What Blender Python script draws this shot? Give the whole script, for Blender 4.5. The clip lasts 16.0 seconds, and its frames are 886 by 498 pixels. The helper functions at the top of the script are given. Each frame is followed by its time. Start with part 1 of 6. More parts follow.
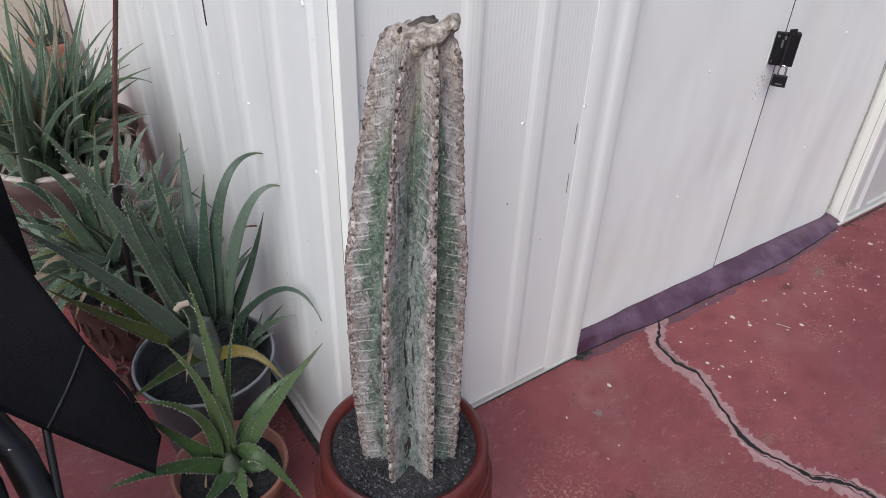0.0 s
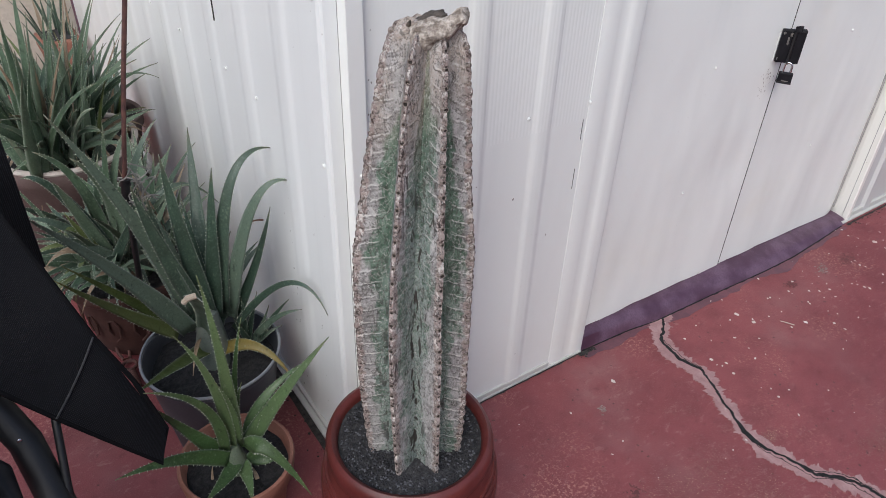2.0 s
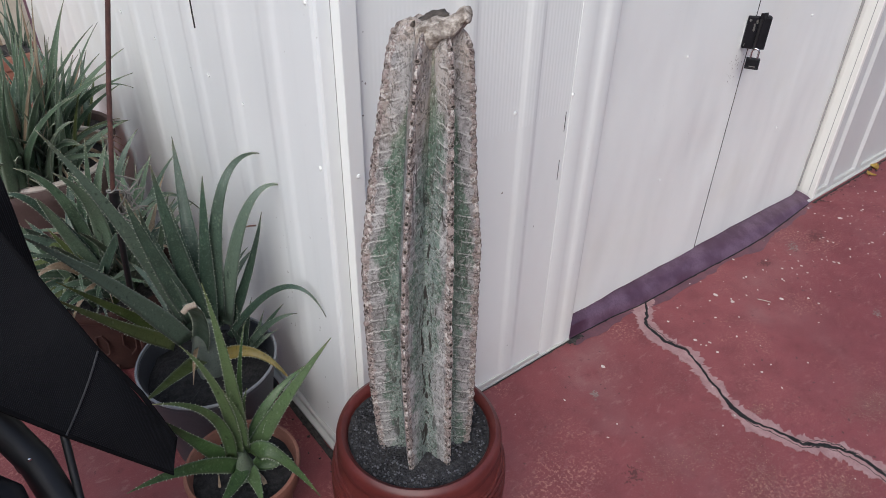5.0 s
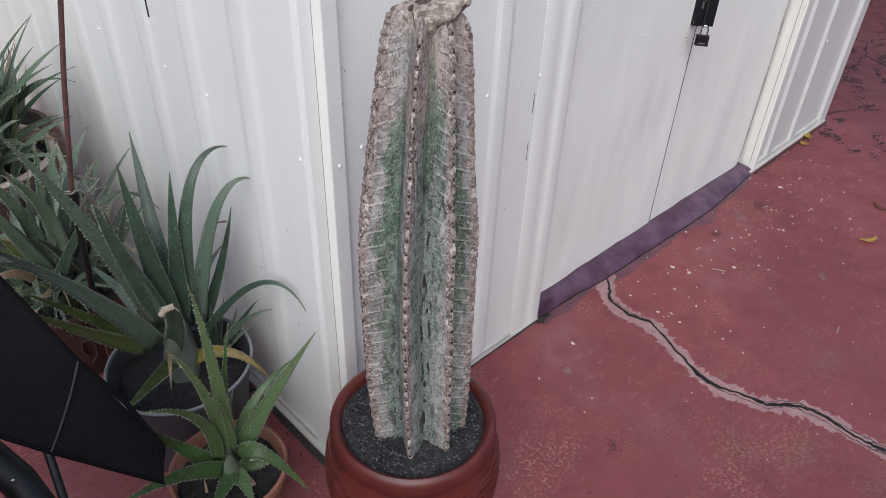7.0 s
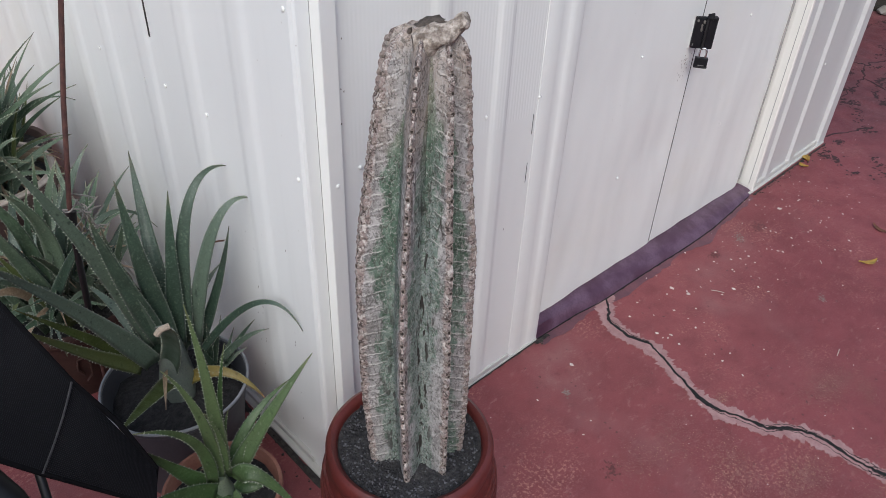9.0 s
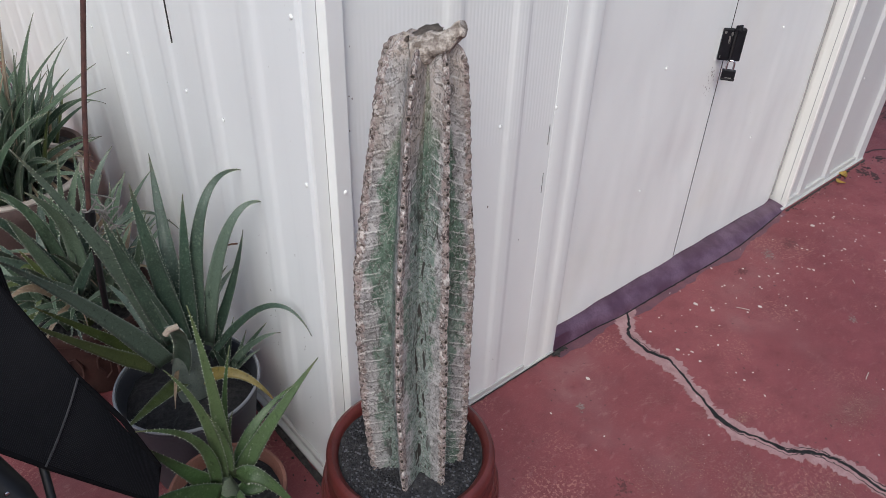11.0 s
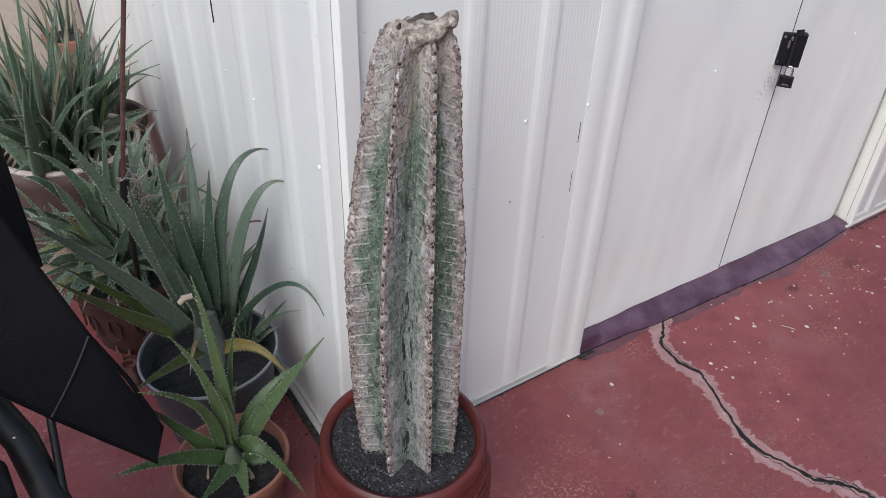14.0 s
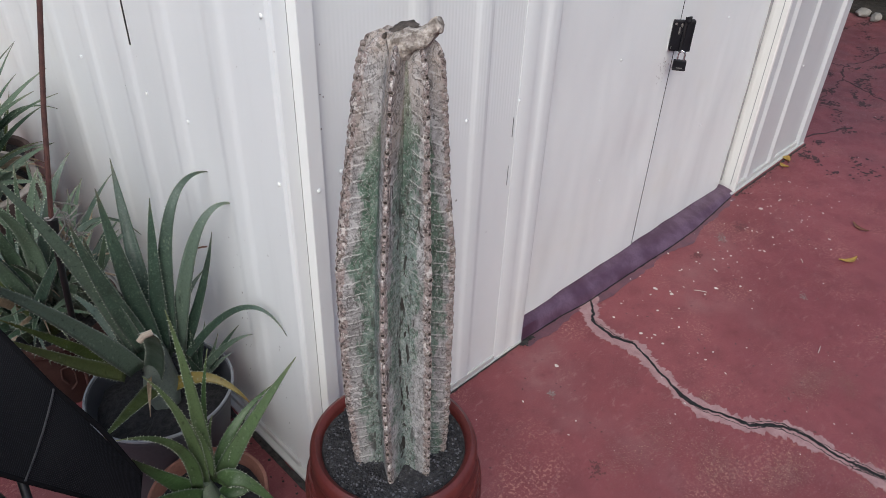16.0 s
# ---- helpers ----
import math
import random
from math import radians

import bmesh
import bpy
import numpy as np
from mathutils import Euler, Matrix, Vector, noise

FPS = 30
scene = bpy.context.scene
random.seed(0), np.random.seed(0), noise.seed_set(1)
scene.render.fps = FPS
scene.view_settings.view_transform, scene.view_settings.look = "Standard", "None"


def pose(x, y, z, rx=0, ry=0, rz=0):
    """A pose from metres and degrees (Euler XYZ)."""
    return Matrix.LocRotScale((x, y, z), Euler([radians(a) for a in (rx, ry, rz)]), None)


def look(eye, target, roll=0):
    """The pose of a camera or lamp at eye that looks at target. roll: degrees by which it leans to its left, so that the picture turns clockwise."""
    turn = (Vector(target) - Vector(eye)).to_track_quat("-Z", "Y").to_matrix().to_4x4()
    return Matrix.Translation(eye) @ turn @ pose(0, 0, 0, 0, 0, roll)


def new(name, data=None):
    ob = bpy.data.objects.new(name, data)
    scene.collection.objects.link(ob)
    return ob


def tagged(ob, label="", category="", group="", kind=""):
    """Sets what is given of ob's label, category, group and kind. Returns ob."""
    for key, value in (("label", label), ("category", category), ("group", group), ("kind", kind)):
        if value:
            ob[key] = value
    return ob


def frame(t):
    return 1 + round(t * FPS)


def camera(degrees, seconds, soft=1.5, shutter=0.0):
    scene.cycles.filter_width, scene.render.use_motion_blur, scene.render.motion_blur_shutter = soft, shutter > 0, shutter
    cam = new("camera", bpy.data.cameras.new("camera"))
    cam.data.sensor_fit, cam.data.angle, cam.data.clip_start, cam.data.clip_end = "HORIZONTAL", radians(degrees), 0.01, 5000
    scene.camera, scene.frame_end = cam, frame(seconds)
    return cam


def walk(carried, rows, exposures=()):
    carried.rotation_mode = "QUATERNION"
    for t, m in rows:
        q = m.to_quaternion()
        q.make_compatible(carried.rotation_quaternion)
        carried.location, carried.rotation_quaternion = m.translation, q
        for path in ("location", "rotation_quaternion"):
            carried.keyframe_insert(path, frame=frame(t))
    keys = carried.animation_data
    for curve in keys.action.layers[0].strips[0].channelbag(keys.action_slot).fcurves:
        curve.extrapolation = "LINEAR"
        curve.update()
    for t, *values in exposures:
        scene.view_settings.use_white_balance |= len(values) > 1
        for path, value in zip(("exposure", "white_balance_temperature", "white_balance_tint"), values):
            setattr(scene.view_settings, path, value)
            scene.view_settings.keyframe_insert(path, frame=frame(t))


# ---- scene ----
cam = camera(63.5, 16.0, soft=0.5)
EXPOSURE = -0.02
PATH = [
    (0, (-0.446, -0.984, 1.395), (0.497, 0.347, 0.238), 2.0),
    (0.5, (-0.445, -0.981, 1.394), (0.493, 0.343, 0.225), 1.9),
    (1, (-0.449, -0.982, 1.393), (0.489, 0.344, 0.227), 2.0),
    (1.5, (-0.453, -0.986, 1.395), (0.485, 0.344, 0.231), 2.4),
    (2, (-0.456, -0.988, 1.393), (0.479, 0.345, 0.231), 2.1),
    (2.5, (-0.458, -0.991, 1.393), (0.472, 0.345, 0.232), 2.0),
    (3, (-0.458, -0.993, 1.397), (0.476, 0.353, 0.25), 1.7),
    (3.5, (-0.462, -0.998, 1.399), (0.47, 0.361, 0.265), 1.1),
    (4, (-0.468, -0.998, 1.396), (0.466, 0.346, 0.248), 1.6),
    (4.2, (-0.472, -0.996, 1.397), (0.465, 0.343, 0.245), 1.5),
    (6.3, (-0.586, -0.91, 1.399), (0.556, 0.239, 0.226), 1.7),
    (6.5, (-0.585, -0.906, 1.398), (0.547, 0.244, 0.218), 1.5),
    (7, (-0.582, -0.899, 1.394), (0.558, 0.232, 0.201), 2.2),
    (7.5, (-0.577, -0.895, 1.395), (0.561, 0.24, 0.204), 2.0),
    (8, (-0.577, -0.891, 1.395), (0.565, 0.252, 0.216), 2.1),
    (8.5, (-0.576, -0.892, 1.395), (0.584, 0.253, 0.237), 2.6),
    (10.8, (-0.553, -0.924, 1.396), (0.57, 0.281, 0.262), 2.2),
    (11, (-0.532, -0.931, 1.395), (0.559, 0.303, 0.259), 1.9),
    (11.5, (-0.46, -0.986, 1.393), (0.495, 0.346, 0.246), 2.3),
    (12, (-0.442, -1.015, 1.4), (0.483, 0.338, 0.254), 1.7),
    (12.5, (-0.444, -1.013, 1.392), (0.468, 0.328, 0.221), 1.8),
    (13, (-0.441, -1.005, 1.394), (0.474, 0.34, 0.231), 2.2),
    (13.5, (-0.437, -1.001, 1.398), (0.488, 0.355, 0.255), 2.3),
    (14, (-0.438, -1.003, 1.395), (0.481, 0.345, 0.237), 2.0),
    (14.5, (-0.434, -0.999, 1.395), (0.498, 0.351, 0.252), 2.2),
    (15, (-0.446, -0.986, 1.4), (0.538, 0.33, 0.26), 2.7),
    (15.5, (-0.515, -0.941, 1.408), (0.575, 0.309, 0.29), 1.7),
    (16, (-0.573, -0.915, 1.398), (0.613, 0.223, 0.26), 2.3),
]
walk(cam, [(t, look(eye, target, roll)) for t, eye, target, roll in PATH],
     exposures=[(0, EXPOSURE), (4.2, EXPOSURE), (6.3, EXPOSURE - 0.07), (11, EXPOSURE - 0.07), (11.6, EXPOSURE), (14.8, EXPOSURE), (16, EXPOSURE - 0.07)])

# ---- world, sun, exposure ----
def build_world():
    world = bpy.data.worlds.new("sky")
    scene.world = world
    world.use_nodes = True
    nt = world.node_tree
    sky = nt.nodes.new("ShaderNodeTexSky")
    sky.sky_type = "NISHITA"
    sky.sun_disc = False
    sky.sun_elevation = radians(45)
    sky.sun_rotation = radians(-140)
    sky.air_density, sky.dust_density, sky.ozone_density = 1.0, 2.0, 1.0
    bg = nt.nodes["Background"]
    bg.inputs["Strength"].default_value = 0.17
    nt.links.new(sky.outputs["Color"], bg.inputs["Color"])


build_world()
SUN = bpy.data.lights.new("sun", "SUN")
SUN.energy, SUN.angle, SUN.color = 2.45, radians(55), (0.96, 0.985, 1.0)
sun_ob = new("sun", SUN)
sun_ob.matrix_world = look((-3.8, -2.35, 3.7), (0, 0, 0))


# ---- materials ----
class Mat:
    """A small builder for procedural node materials."""

    def __init__(self, name, rough=0.6, metal=0.0, spec=0.5):
        self.m = bpy.data.materials.new(name)
        self.m.use_nodes = True
        self.nt = self.m.node_tree
        self.bsdf = self.nt.nodes["Principled BSDF"]
        self.bsdf.inputs["Roughness"].default_value = rough
        self.bsdf.inputs["Metallic"].default_value = metal
        self.bsdf.inputs["Specular IOR Level"].default_value = spec
        self.tc = self.nt.nodes.new("ShaderNodeTexCoord")
        self.bumped = None

    def node(self, kind):
        return self.nt.nodes.new(kind)

    def link(self, a, b):
        self.nt.links.new(a, b)

    def coords(self, scale=(1, 1, 1), what="Object", turn=(0, 0, 0)):
        mp = self.node("ShaderNodeMapping")
        mp.inputs["Scale"].default_value = scale
        mp.inputs["Rotation"].default_value = turn
        self.link(self.tc.outputs[what], mp.inputs["Vector"])
        return mp.outputs["Vector"]

    def noise(self, scale, detail=4, rough=0.55, vec=None, distort=0.0):
        n = self.node("ShaderNodeTexNoise")
        n.inputs["Scale"].default_value = scale
        n.inputs["Detail"].default_value = detail
        n.inputs["Roughness"].default_value = rough
        n.inputs["Distortion"].default_value = distort
        self.link(vec if vec is not None else self.tc.outputs["Object"], n.inputs["Vector"])
        return n.outputs["Fac"]

    def voronoi(self, scale, vec=None, feature="F1", out="Distance"):
        n = self.node("ShaderNodeTexVoronoi")
        n.feature = feature
        n.inputs["Scale"].default_value = scale
        self.link(vec if vec is not None else self.tc.outputs["Object"], n.inputs["Vector"])
        return n.outputs[out]

    def ramp(self, fac, lo, hi, a=0.0, b=1.0):
        r = self.node("ShaderNodeMapRange")
        r.inputs["From Min"].default_value, r.inputs["From Max"].default_value = lo, hi
        r.inputs["To Min"].default_value, r.inputs["To Max"].default_value = a, b
        r.interpolation_type = "SMOOTHSTEP"
        self.link(fac, r.inputs["Value"])
        return r.outputs["Result"]

    def math(self, op, a, b):
        n = self.node("ShaderNodeMath")
        n.operation = op
        for k, v in enumerate((a, b)):
            if isinstance(v, (int, float)):
                n.inputs[k].default_value = v
            else:
                self.link(v, n.inputs[k])
        return n.outputs[0]

    def mix(self, fac, a, b):
        n = self.node("ShaderNodeMix")
        n.data_type = "RGBA"
        for key, v in ((0, fac), (6, a), (7, b)):
            if isinstance(v, (int, float)):
                n.inputs[key].default_value = v
            elif isinstance(v, tuple):
                n.inputs[key].default_value = (*v, 1)
            else:
                self.link(v, n.inputs[key])
        return n.outputs[2]

    def color(self, sock):
        if isinstance(sock, tuple):
            self.bsdf.inputs["Base Color"].default_value = (*sock, 1)
        else:
            self.link(sock, self.bsdf.inputs["Base Color"])
        return self

    def roughness(self, sock):
        self.link(sock, self.bsdf.inputs["Roughness"])
        return self

    def bump(self, height, strength=0.3, dist=0.002):
        b = self.node("ShaderNodeBump")
        b.inputs["Strength"].default_value = strength
        b.inputs["Distance"].default_value = dist
        self.link(height, b.inputs["Height"])
        if self.bumped is not None:
            self.link(self.bumped, b.inputs["Normal"])
        self.bumped = b.outputs["Normal"]
        self.link(self.bumped, self.bsdf.inputs["Normal"])
        return self

    def random(self):
        return self.node("ShaderNodeObjectInfo").outputs["Random"]

    def island(self):
        return self.node("ShaderNodeNewGeometry").outputs["Random Per Island"]


def painted_steel(name, tone, grime=0.12):
    m = Mat(name, 0.42, 0.0, 0.45)
    streak = m.noise(3.0, 5, 0.6, m.coords((6, 6, 0.5)))
    blot = m.noise(2.2, 4, 0.6)
    dirty = tuple(c * 0.84 for c in tone)
    warm = (tone[0] * 0.93, tone[1] * 0.9, tone[2] * 0.84)
    c = m.mix(m.ramp(streak, 0.5, 0.85, 0, 0.3), tone, dirty)
    c = m.mix(m.ramp(blot, 0.5, 0.8, 0, 0.5), c, warm)
    specks = m.noise(120, 2, 0.5)
    c = m.mix(m.ramp(specks, 0.76, 0.80, 0, grime * 3), c, (0.30, 0.26, 0.22))
    m.color(c)
    m.roughness(m.ramp(blot, 0.3, 0.7, 0.34, 0.5))
    m.bump(m.noise(3.5, 3, 0.5, m.coords((1, 1, 0.45))), 0.5, 0.012)
    m.bump(m.noise(260, 2), 0.06, 0.001)
    return m.m


def pinstripe_steel(name, tone):
    m = Mat(name, 0.45, 0.0, 0.45)
    blot = m.noise(2.2, 4, 0.6)
    m.color(m.mix(m.ramp(blot, 0.4, 0.8, 0, 0.6), tone, (tone[0] * 0.93, tone[1] * 0.91, tone[2] * 0.87)))
    w = m.node("ShaderNodeTexWave")
    w.wave_type, w.bands_direction = "BANDS", "X"
    w.inputs["Scale"].default_value = 36
    m.link(m.tc.outputs["Object"], w.inputs["Vector"])
    m.bump(w.outputs["Fac"], 0.15, 0.0010)
    m.bump(m.noise(3.5, 3, 0.5, m.coords((1, 1, 0.45))), 0.5, 0.01)
    return m.m


def red_floor():
    m = Mat("red_painted_concrete", 0.55, 0.0, 0.4)
    big = m.noise(1.3, 5, 0.6)
    mid = m.noise(9, 6, 0.62)
    fine = m.noise(120, 4, 0.7)
    grain = m.noise(420, 3, 0.6)
    c = m.mix(m.ramp(big, 0.3, 0.7), (0.170, 0.038, 0.044), (0.235, 0.061, 0.066))
    c = m.mix(m.ramp(mid, 0.4, 0.75, 0, 0.55), c, (0.150, 0.040, 0.046))
    wear = m.math("MULTIPLY", m.ramp(m.noise(3.1, 5, 0.65, m.coords((1, 1, 1), turn=(0, 0, 0.6))), 0.5, 0.68), m.ramp(fine, 0.5, 0.62))
    c = m.mix(m.math("MULTIPLY", wear, 0.62), c, (0.52, 0.27, 0.215))
    dust = m.math("MULTIPLY", m.ramp(m.noise(2.1, 4, 0.6), 0.5, 0.8), m.ramp(mid, 0.3, 0.7))
    c = m.mix(m.math("MULTIPLY", dust, 0.4), c, (0.42, 0.24, 0.23))
    c = m.mix(m.ramp(m.noise(240, 3, 0.75), 0.52, 0.75, 0, 0.35), c, (0.36, 0.17, 0.15))
    c = m.mix(m.ramp(m.noise(33, 4, 0.7), 0.55, 0.75, 0, 0.45), c, (0.105, 0.024, 0.027))
    place = m.node("ShaderNodeSeparateXYZ")
    m.link(m.tc.outputs["Object"], place.inputs[0])
    # floor turns darker and greyer towards +x, broken up by noise
    far_right = m.ramp(m.math("ADD", place.outputs["X"], m.math("MULTIPLY", m.noise(2.5, 5, 0.7), 1.6)), 3.1, 4.3)
    c = m.mix(m.math("MULTIPLY", far_right, m.ramp(m.noise(7, 5, 0.7), 0.3, 0.65, 0.15, 0.55)), c, (0.095, 0.052, 0.056))
    pits = m.ramp(m.noise(60, 2, 0.4), 0.70, 0.74)
    c = m.mix(m.math("MULTIPLY", pits, 0.7), c, (0.07, 0.03, 0.03))
    gritty = m.noise(520, 3, 0.8)
    c = m.mix(m.ramp(gritty, 0.56, 0.70, 0, 0.40), c, (0.40, 0.20, 0.18))
    c = m.mix(m.ramp(gritty, 0.44, 0.32, 0, 0.45), c, (0.085, 0.020, 0.022))
    scuffs = m.math("MULTIPLY", m.ramp(m.noise(26, 5, 0.75, m.coords((1, 2.2, 1), turn=(0, 0, 0.5))), 0.56, 0.64), m.ramp(m.noise(1.7, 3, 0.6), 0.42, 0.62))
    c = m.mix(m.math("MULTIPLY", scuffs, 0.35), c, (0.36, 0.20, 0.19))
    m.color(c)
    m.roughness(m.ramp(mid, 0.2, 0.8, 0.42, 0.68))
    m.bump(big, 0.5, 0.01)
    m.bump(mid, 0.3, 0.003)
    m.bump(grain, 0.5, 0.0016)
    return m.m


def simple(name, a, b, scale=20, rough=0.6, bump=0.2, dist=0.002, metal=0.0, spec=0.5, fine=200):
    m = Mat(name, rough, metal, spec)
    n = m.noise(scale, 5, 0.6)
    f = m.noise(fine, 3, 0.6)
    c = m.mix(m.ramp(n, 0.32, 0.7), a, b)
    c = m.mix(m.ramp(f, 0.4, 0.75, 0, 0.4), c, tuple(0.7 * v for v in a))
    m.color(c)
    m.bump(n, bump, dist)
    m.bump(f, bump * 0.6, dist * 0.4)
    return m.m


def aloe_skin(name, green, tip, pale):
    m = Mat(name, 0.42, 0.0, 0.4)
    uv = m.tc.outputs["UV"]
    sep = m.node("ShaderNodeSeparateXYZ")
    m.link(uv, sep.inputs[0])
    n = m.noise(14, 4, 0.6)
    c = m.mix(m.ramp(n, 0.3, 0.7), tuple(v * 1.15 for v in green), tuple(v * 0.6 for v in green))
    c = m.mix(m.ramp(m.random(), 0.2, 1.0, 0, 0.85), c, pale)
    c = m.mix(m.ramp(sep.outputs["Y"], 0.82, 1.0, 0, 0.75), c, tip)
    mp = m.node("ShaderNodeMapping")
    mp.inputs["Scale"].default_value = (9, 1.2, 1)
    m.link(uv, mp.inputs["Vector"])
    streak = m.noise(5, 3, 0.6, mp.outputs["Vector"])
    c = m.mix(m.ramp(streak, 0.5, 0.75, 0, 0.3), c, pale)
    spots = m.ramp(m.noise(75, 2, 0.5, m.coords((1, 1, 0.5))), 0.66, 0.72)
    c = m.mix(m.math("MULTIPLY", spots, 0.65), c, tuple(v * 0.45 for v in green))
    pale_spots = m.ramp(m.voronoi(95, m.coords((1, 1, 0.45))), 0.20, 0.12)
    c = m.mix(m.math("MULTIPLY", pale_spots, 0.22), c, (0.32, 0.38, 0.27))
    margin = m.math("ABSOLUTE", m.math("SUBTRACT", sep.outputs["X"], 0.5), 0.0)
    c = m.mix(m.ramp(margin, 0.40, 0.49, 0, 0.55), c, tuple(0.5 * v + 0.16 for v in pale))
    dust = m.ramp(m.noise(210, 4, 0.7), 0.50, 0.68, 0, 0.35)
    c = m.mix(dust, c, tuple(v * 1.5 for v in pale))
    c = m.mix(m.ramp(m.noise(320, 3, 0.7), 0.54, 0.68, 0, 0.5), c, tuple(v * 0.35 for v in green))
    m.color(c)
    m.roughness(m.ramp(n, 0.3, 0.7, 0.32, 0.52))
    m.bump(n, 0.3, 0.003)
    m.bump(streak, 0.15, 0.001)
    return m.m


def cactus_skin():
    m = Mat("weathered_cactus_skin", 0.72, 0.0, 0.3)
    sep = m.node("ShaderNodeSeparateXYZ")
    m.link(m.tc.outputs["UV"], sep.inputs[0])
    crest, height = sep.outputs["X"], sep.outputs["Y"]

    def veins(scale, z, width, distort=0.6):
        n = m.noise(scale, 3, 0.6, m.coords((1, 1, z)), distort)
        return m.ramp(m.math("ABSOLUTE", m.math("SUBTRACT", n, 0.5), 0.0), 0.0, width, 1, 0)

    blot = m.noise(15, 6, 0.7, m.coords((1, 1, 0.5)))
    patchy = m.noise(6, 4, 0.6)
    fine = m.noise(190, 4, 0.7)
    grain = m.noise(60, 5, 0.7, m.coords((1, 1, 0.4)))
    turned = m.math("ADD", m.math("MULTIPLY", height, 33.0), m.math("MULTIPLY", crest, 0.75))
    turned = m.math("ADD", turned, m.math("MULTIPLY", m.math("SUBTRACT", grain, 0.5), 0.55))
    phase = m.math("FRACT", turned, 0.0)
    step = m.node("ShaderNodeTexWhiteNoise")
    step.noise_dimensions = "1D"
    m.link(m.math("FLOOR", turned, 0.0), step.inputs["W"])
    tone = step.outputs["Value"]
    out = m.node("ShaderNodeVectorMath")
    out.operation = "DOT_PRODUCT"
    out.inputs[1].default_value = (-0.535, -0.845, 0)
    m.link(m.tc.outputs["Object"], out.inputs[0])
    # mask of the stem's side that faces the viewer
    front_side = m.ramp(out.outputs["Value"], 0.005, 0.035)
    flank = m.ramp(out.outputs["Value"], 0.052, 0.03)
    outer = m.ramp(m.math("ADD", crest, m.math("MULTIPLY", m.math("SUBTRACT", tone, 0.5), 0.16)), 0.34, 0.52)
    # living green in the grooves, grey cork towards the rib edges
    green = m.mix(m.ramp(grain, 0.36, 0.66), (0.045, 0.088, 0.056), (0.150, 0.215, 0.165))
    cork = m.mix(m.ramp(grain, 0.34, 0.64), (0.180, 0.170, 0.165), (0.440, 0.420, 0.412))
    cork = m.mix(m.math("MULTIPLY", tone, 0.25), cork, (0.19, 0.185, 0.175))
    want = m.math("ADD", m.math("SUBTRACT", 0.72, crest), m.math("ADD", m.math("MULTIPLY", m.math("SUBTRACT", blot, 0.5), 1.7), m.math("MULTIPLY", m.math("SUBTRACT", patchy, 0.5), 1.1)))
    want = m.math("SUBTRACT", want, m.ramp(height, 0.78, 1.0, 0.0, 0.6))
    c = m.mix(m.ramp(want, -0.03, 0.14), cork, green)
    # pale wax left in the grooves, with dark pits along their bottom
    wax = m.math("MULTIPLY", m.math("MULTIPLY", m.ramp(crest, 0.90, 0.30), front_side), m.ramp(fine, 0.36, 0.54))
    c = m.mix(m.math("MULTIPLY", wax, 0.60), c, (0.320, 0.350, 0.352))
    # thin pale lines across the flanks, each with a dark lower side
    pale_line = m.math("MULTIPLY", m.ramp(m.math("ABSOLUTE", m.math("SUBTRACT", phase, 0.5), 0.0), 0.0, 0.075, 1, 0), m.math("MULTIPLY", outer, m.ramp(flank, 0.0, 1.0, 0.3, 1.0)))
    dark_line = m.math("MULTIPLY", m.ramp(m.math("ABSOLUTE", m.math("SUBTRACT", phase, 0.37), 0.0), 0.0, 0.10, 1, 0), m.math("MULTIPLY", outer, flank))
    c = m.mix(m.math("MULTIPLY", dark_line, 0.5), c, (0.060, 0.052, 0.048))
    c = m.mix(m.math("MULTIPLY", pale_line, 0.75), c, (0.56, 0.54, 0.51))
    # brown warmth near the cut top
    tan = m.math("MULTIPLY", m.ramp(height, 0.80, 0.98), m.ramp(blot, 0.36, 0.58))
    c = m.mix(m.math("MULTIPLY", tan, 0.6), c, (0.46, 0.36, 0.29))
    # mottled corky rib edges
    edge = m.ramp(m.math("ADD", crest, m.math("MULTIPLY", m.math("SUBTRACT", m.noise(70, 3), 0.5), 0.22)), 0.80, 0.86)
    rim = m.mix(m.ramp(m.noise(120, 4, 0.65, None, 0.8), 0.38, 0.50), (0.050, 0.031, 0.027), (0.30, 0.235, 0.215))
    rim = m.mix(m.ramp(m.noise(95, 4, 0.7, m.coords((1, 1, 0.8))), 0.53, 0.61), rim, (0.58, 0.53, 0.49))
    c = m.mix(m.math("MULTIPLY", edge, 0.95), c, rim)
    # scribbled bark lines, pale scurf, pits and long splits
    c = m.mix(m.math("MULTIPLY", veins(48, 0.6, 0.026, 1.4), 0.68), c, (0.050, 0.042, 0.036))
    c = m.mix(m.math("MULTIPLY", veins(85, 0.7, 0.030, 1.0), 0.45), c, (0.50, 0.48, 0.45))
    c = m.mix(m.ramp(m.noise(150, 4, 0.7), 0.56, 0.62, 0, 0.6), c, (0.050, 0.044, 0.038))
    c = m.mix(m.ramp(m.noise(210, 4, 0.7, m.coords((1, 1, 0.8), turn=(0.5, 0, 0))), 0.58, 0.66, 0, 0.6), c, (0.54, 0.53, 0.51))
    groove = m.ramp(crest, 0.70, 0.25)
    pits = m.math("MULTIPLY", m.ramp(m.noise(75, 2, 0.5, m.coords((1.25, 1.25, 0.35))), 0.595, 0.615), m.math("ADD", m.math("MULTIPLY", m.math("MULTIPLY", groove, front_side), 0.9), 0.08))
    c = m.mix(pits, c, (0.034, 0.028, 0.025))
    splits = m.math("MULTIPLY", veins(26, 0.07, 0.010, 0.2), m.math("MULTIPLY", m.ramp(m.noise(7, 2, 0.5), 0.52, 0.58), front_side))
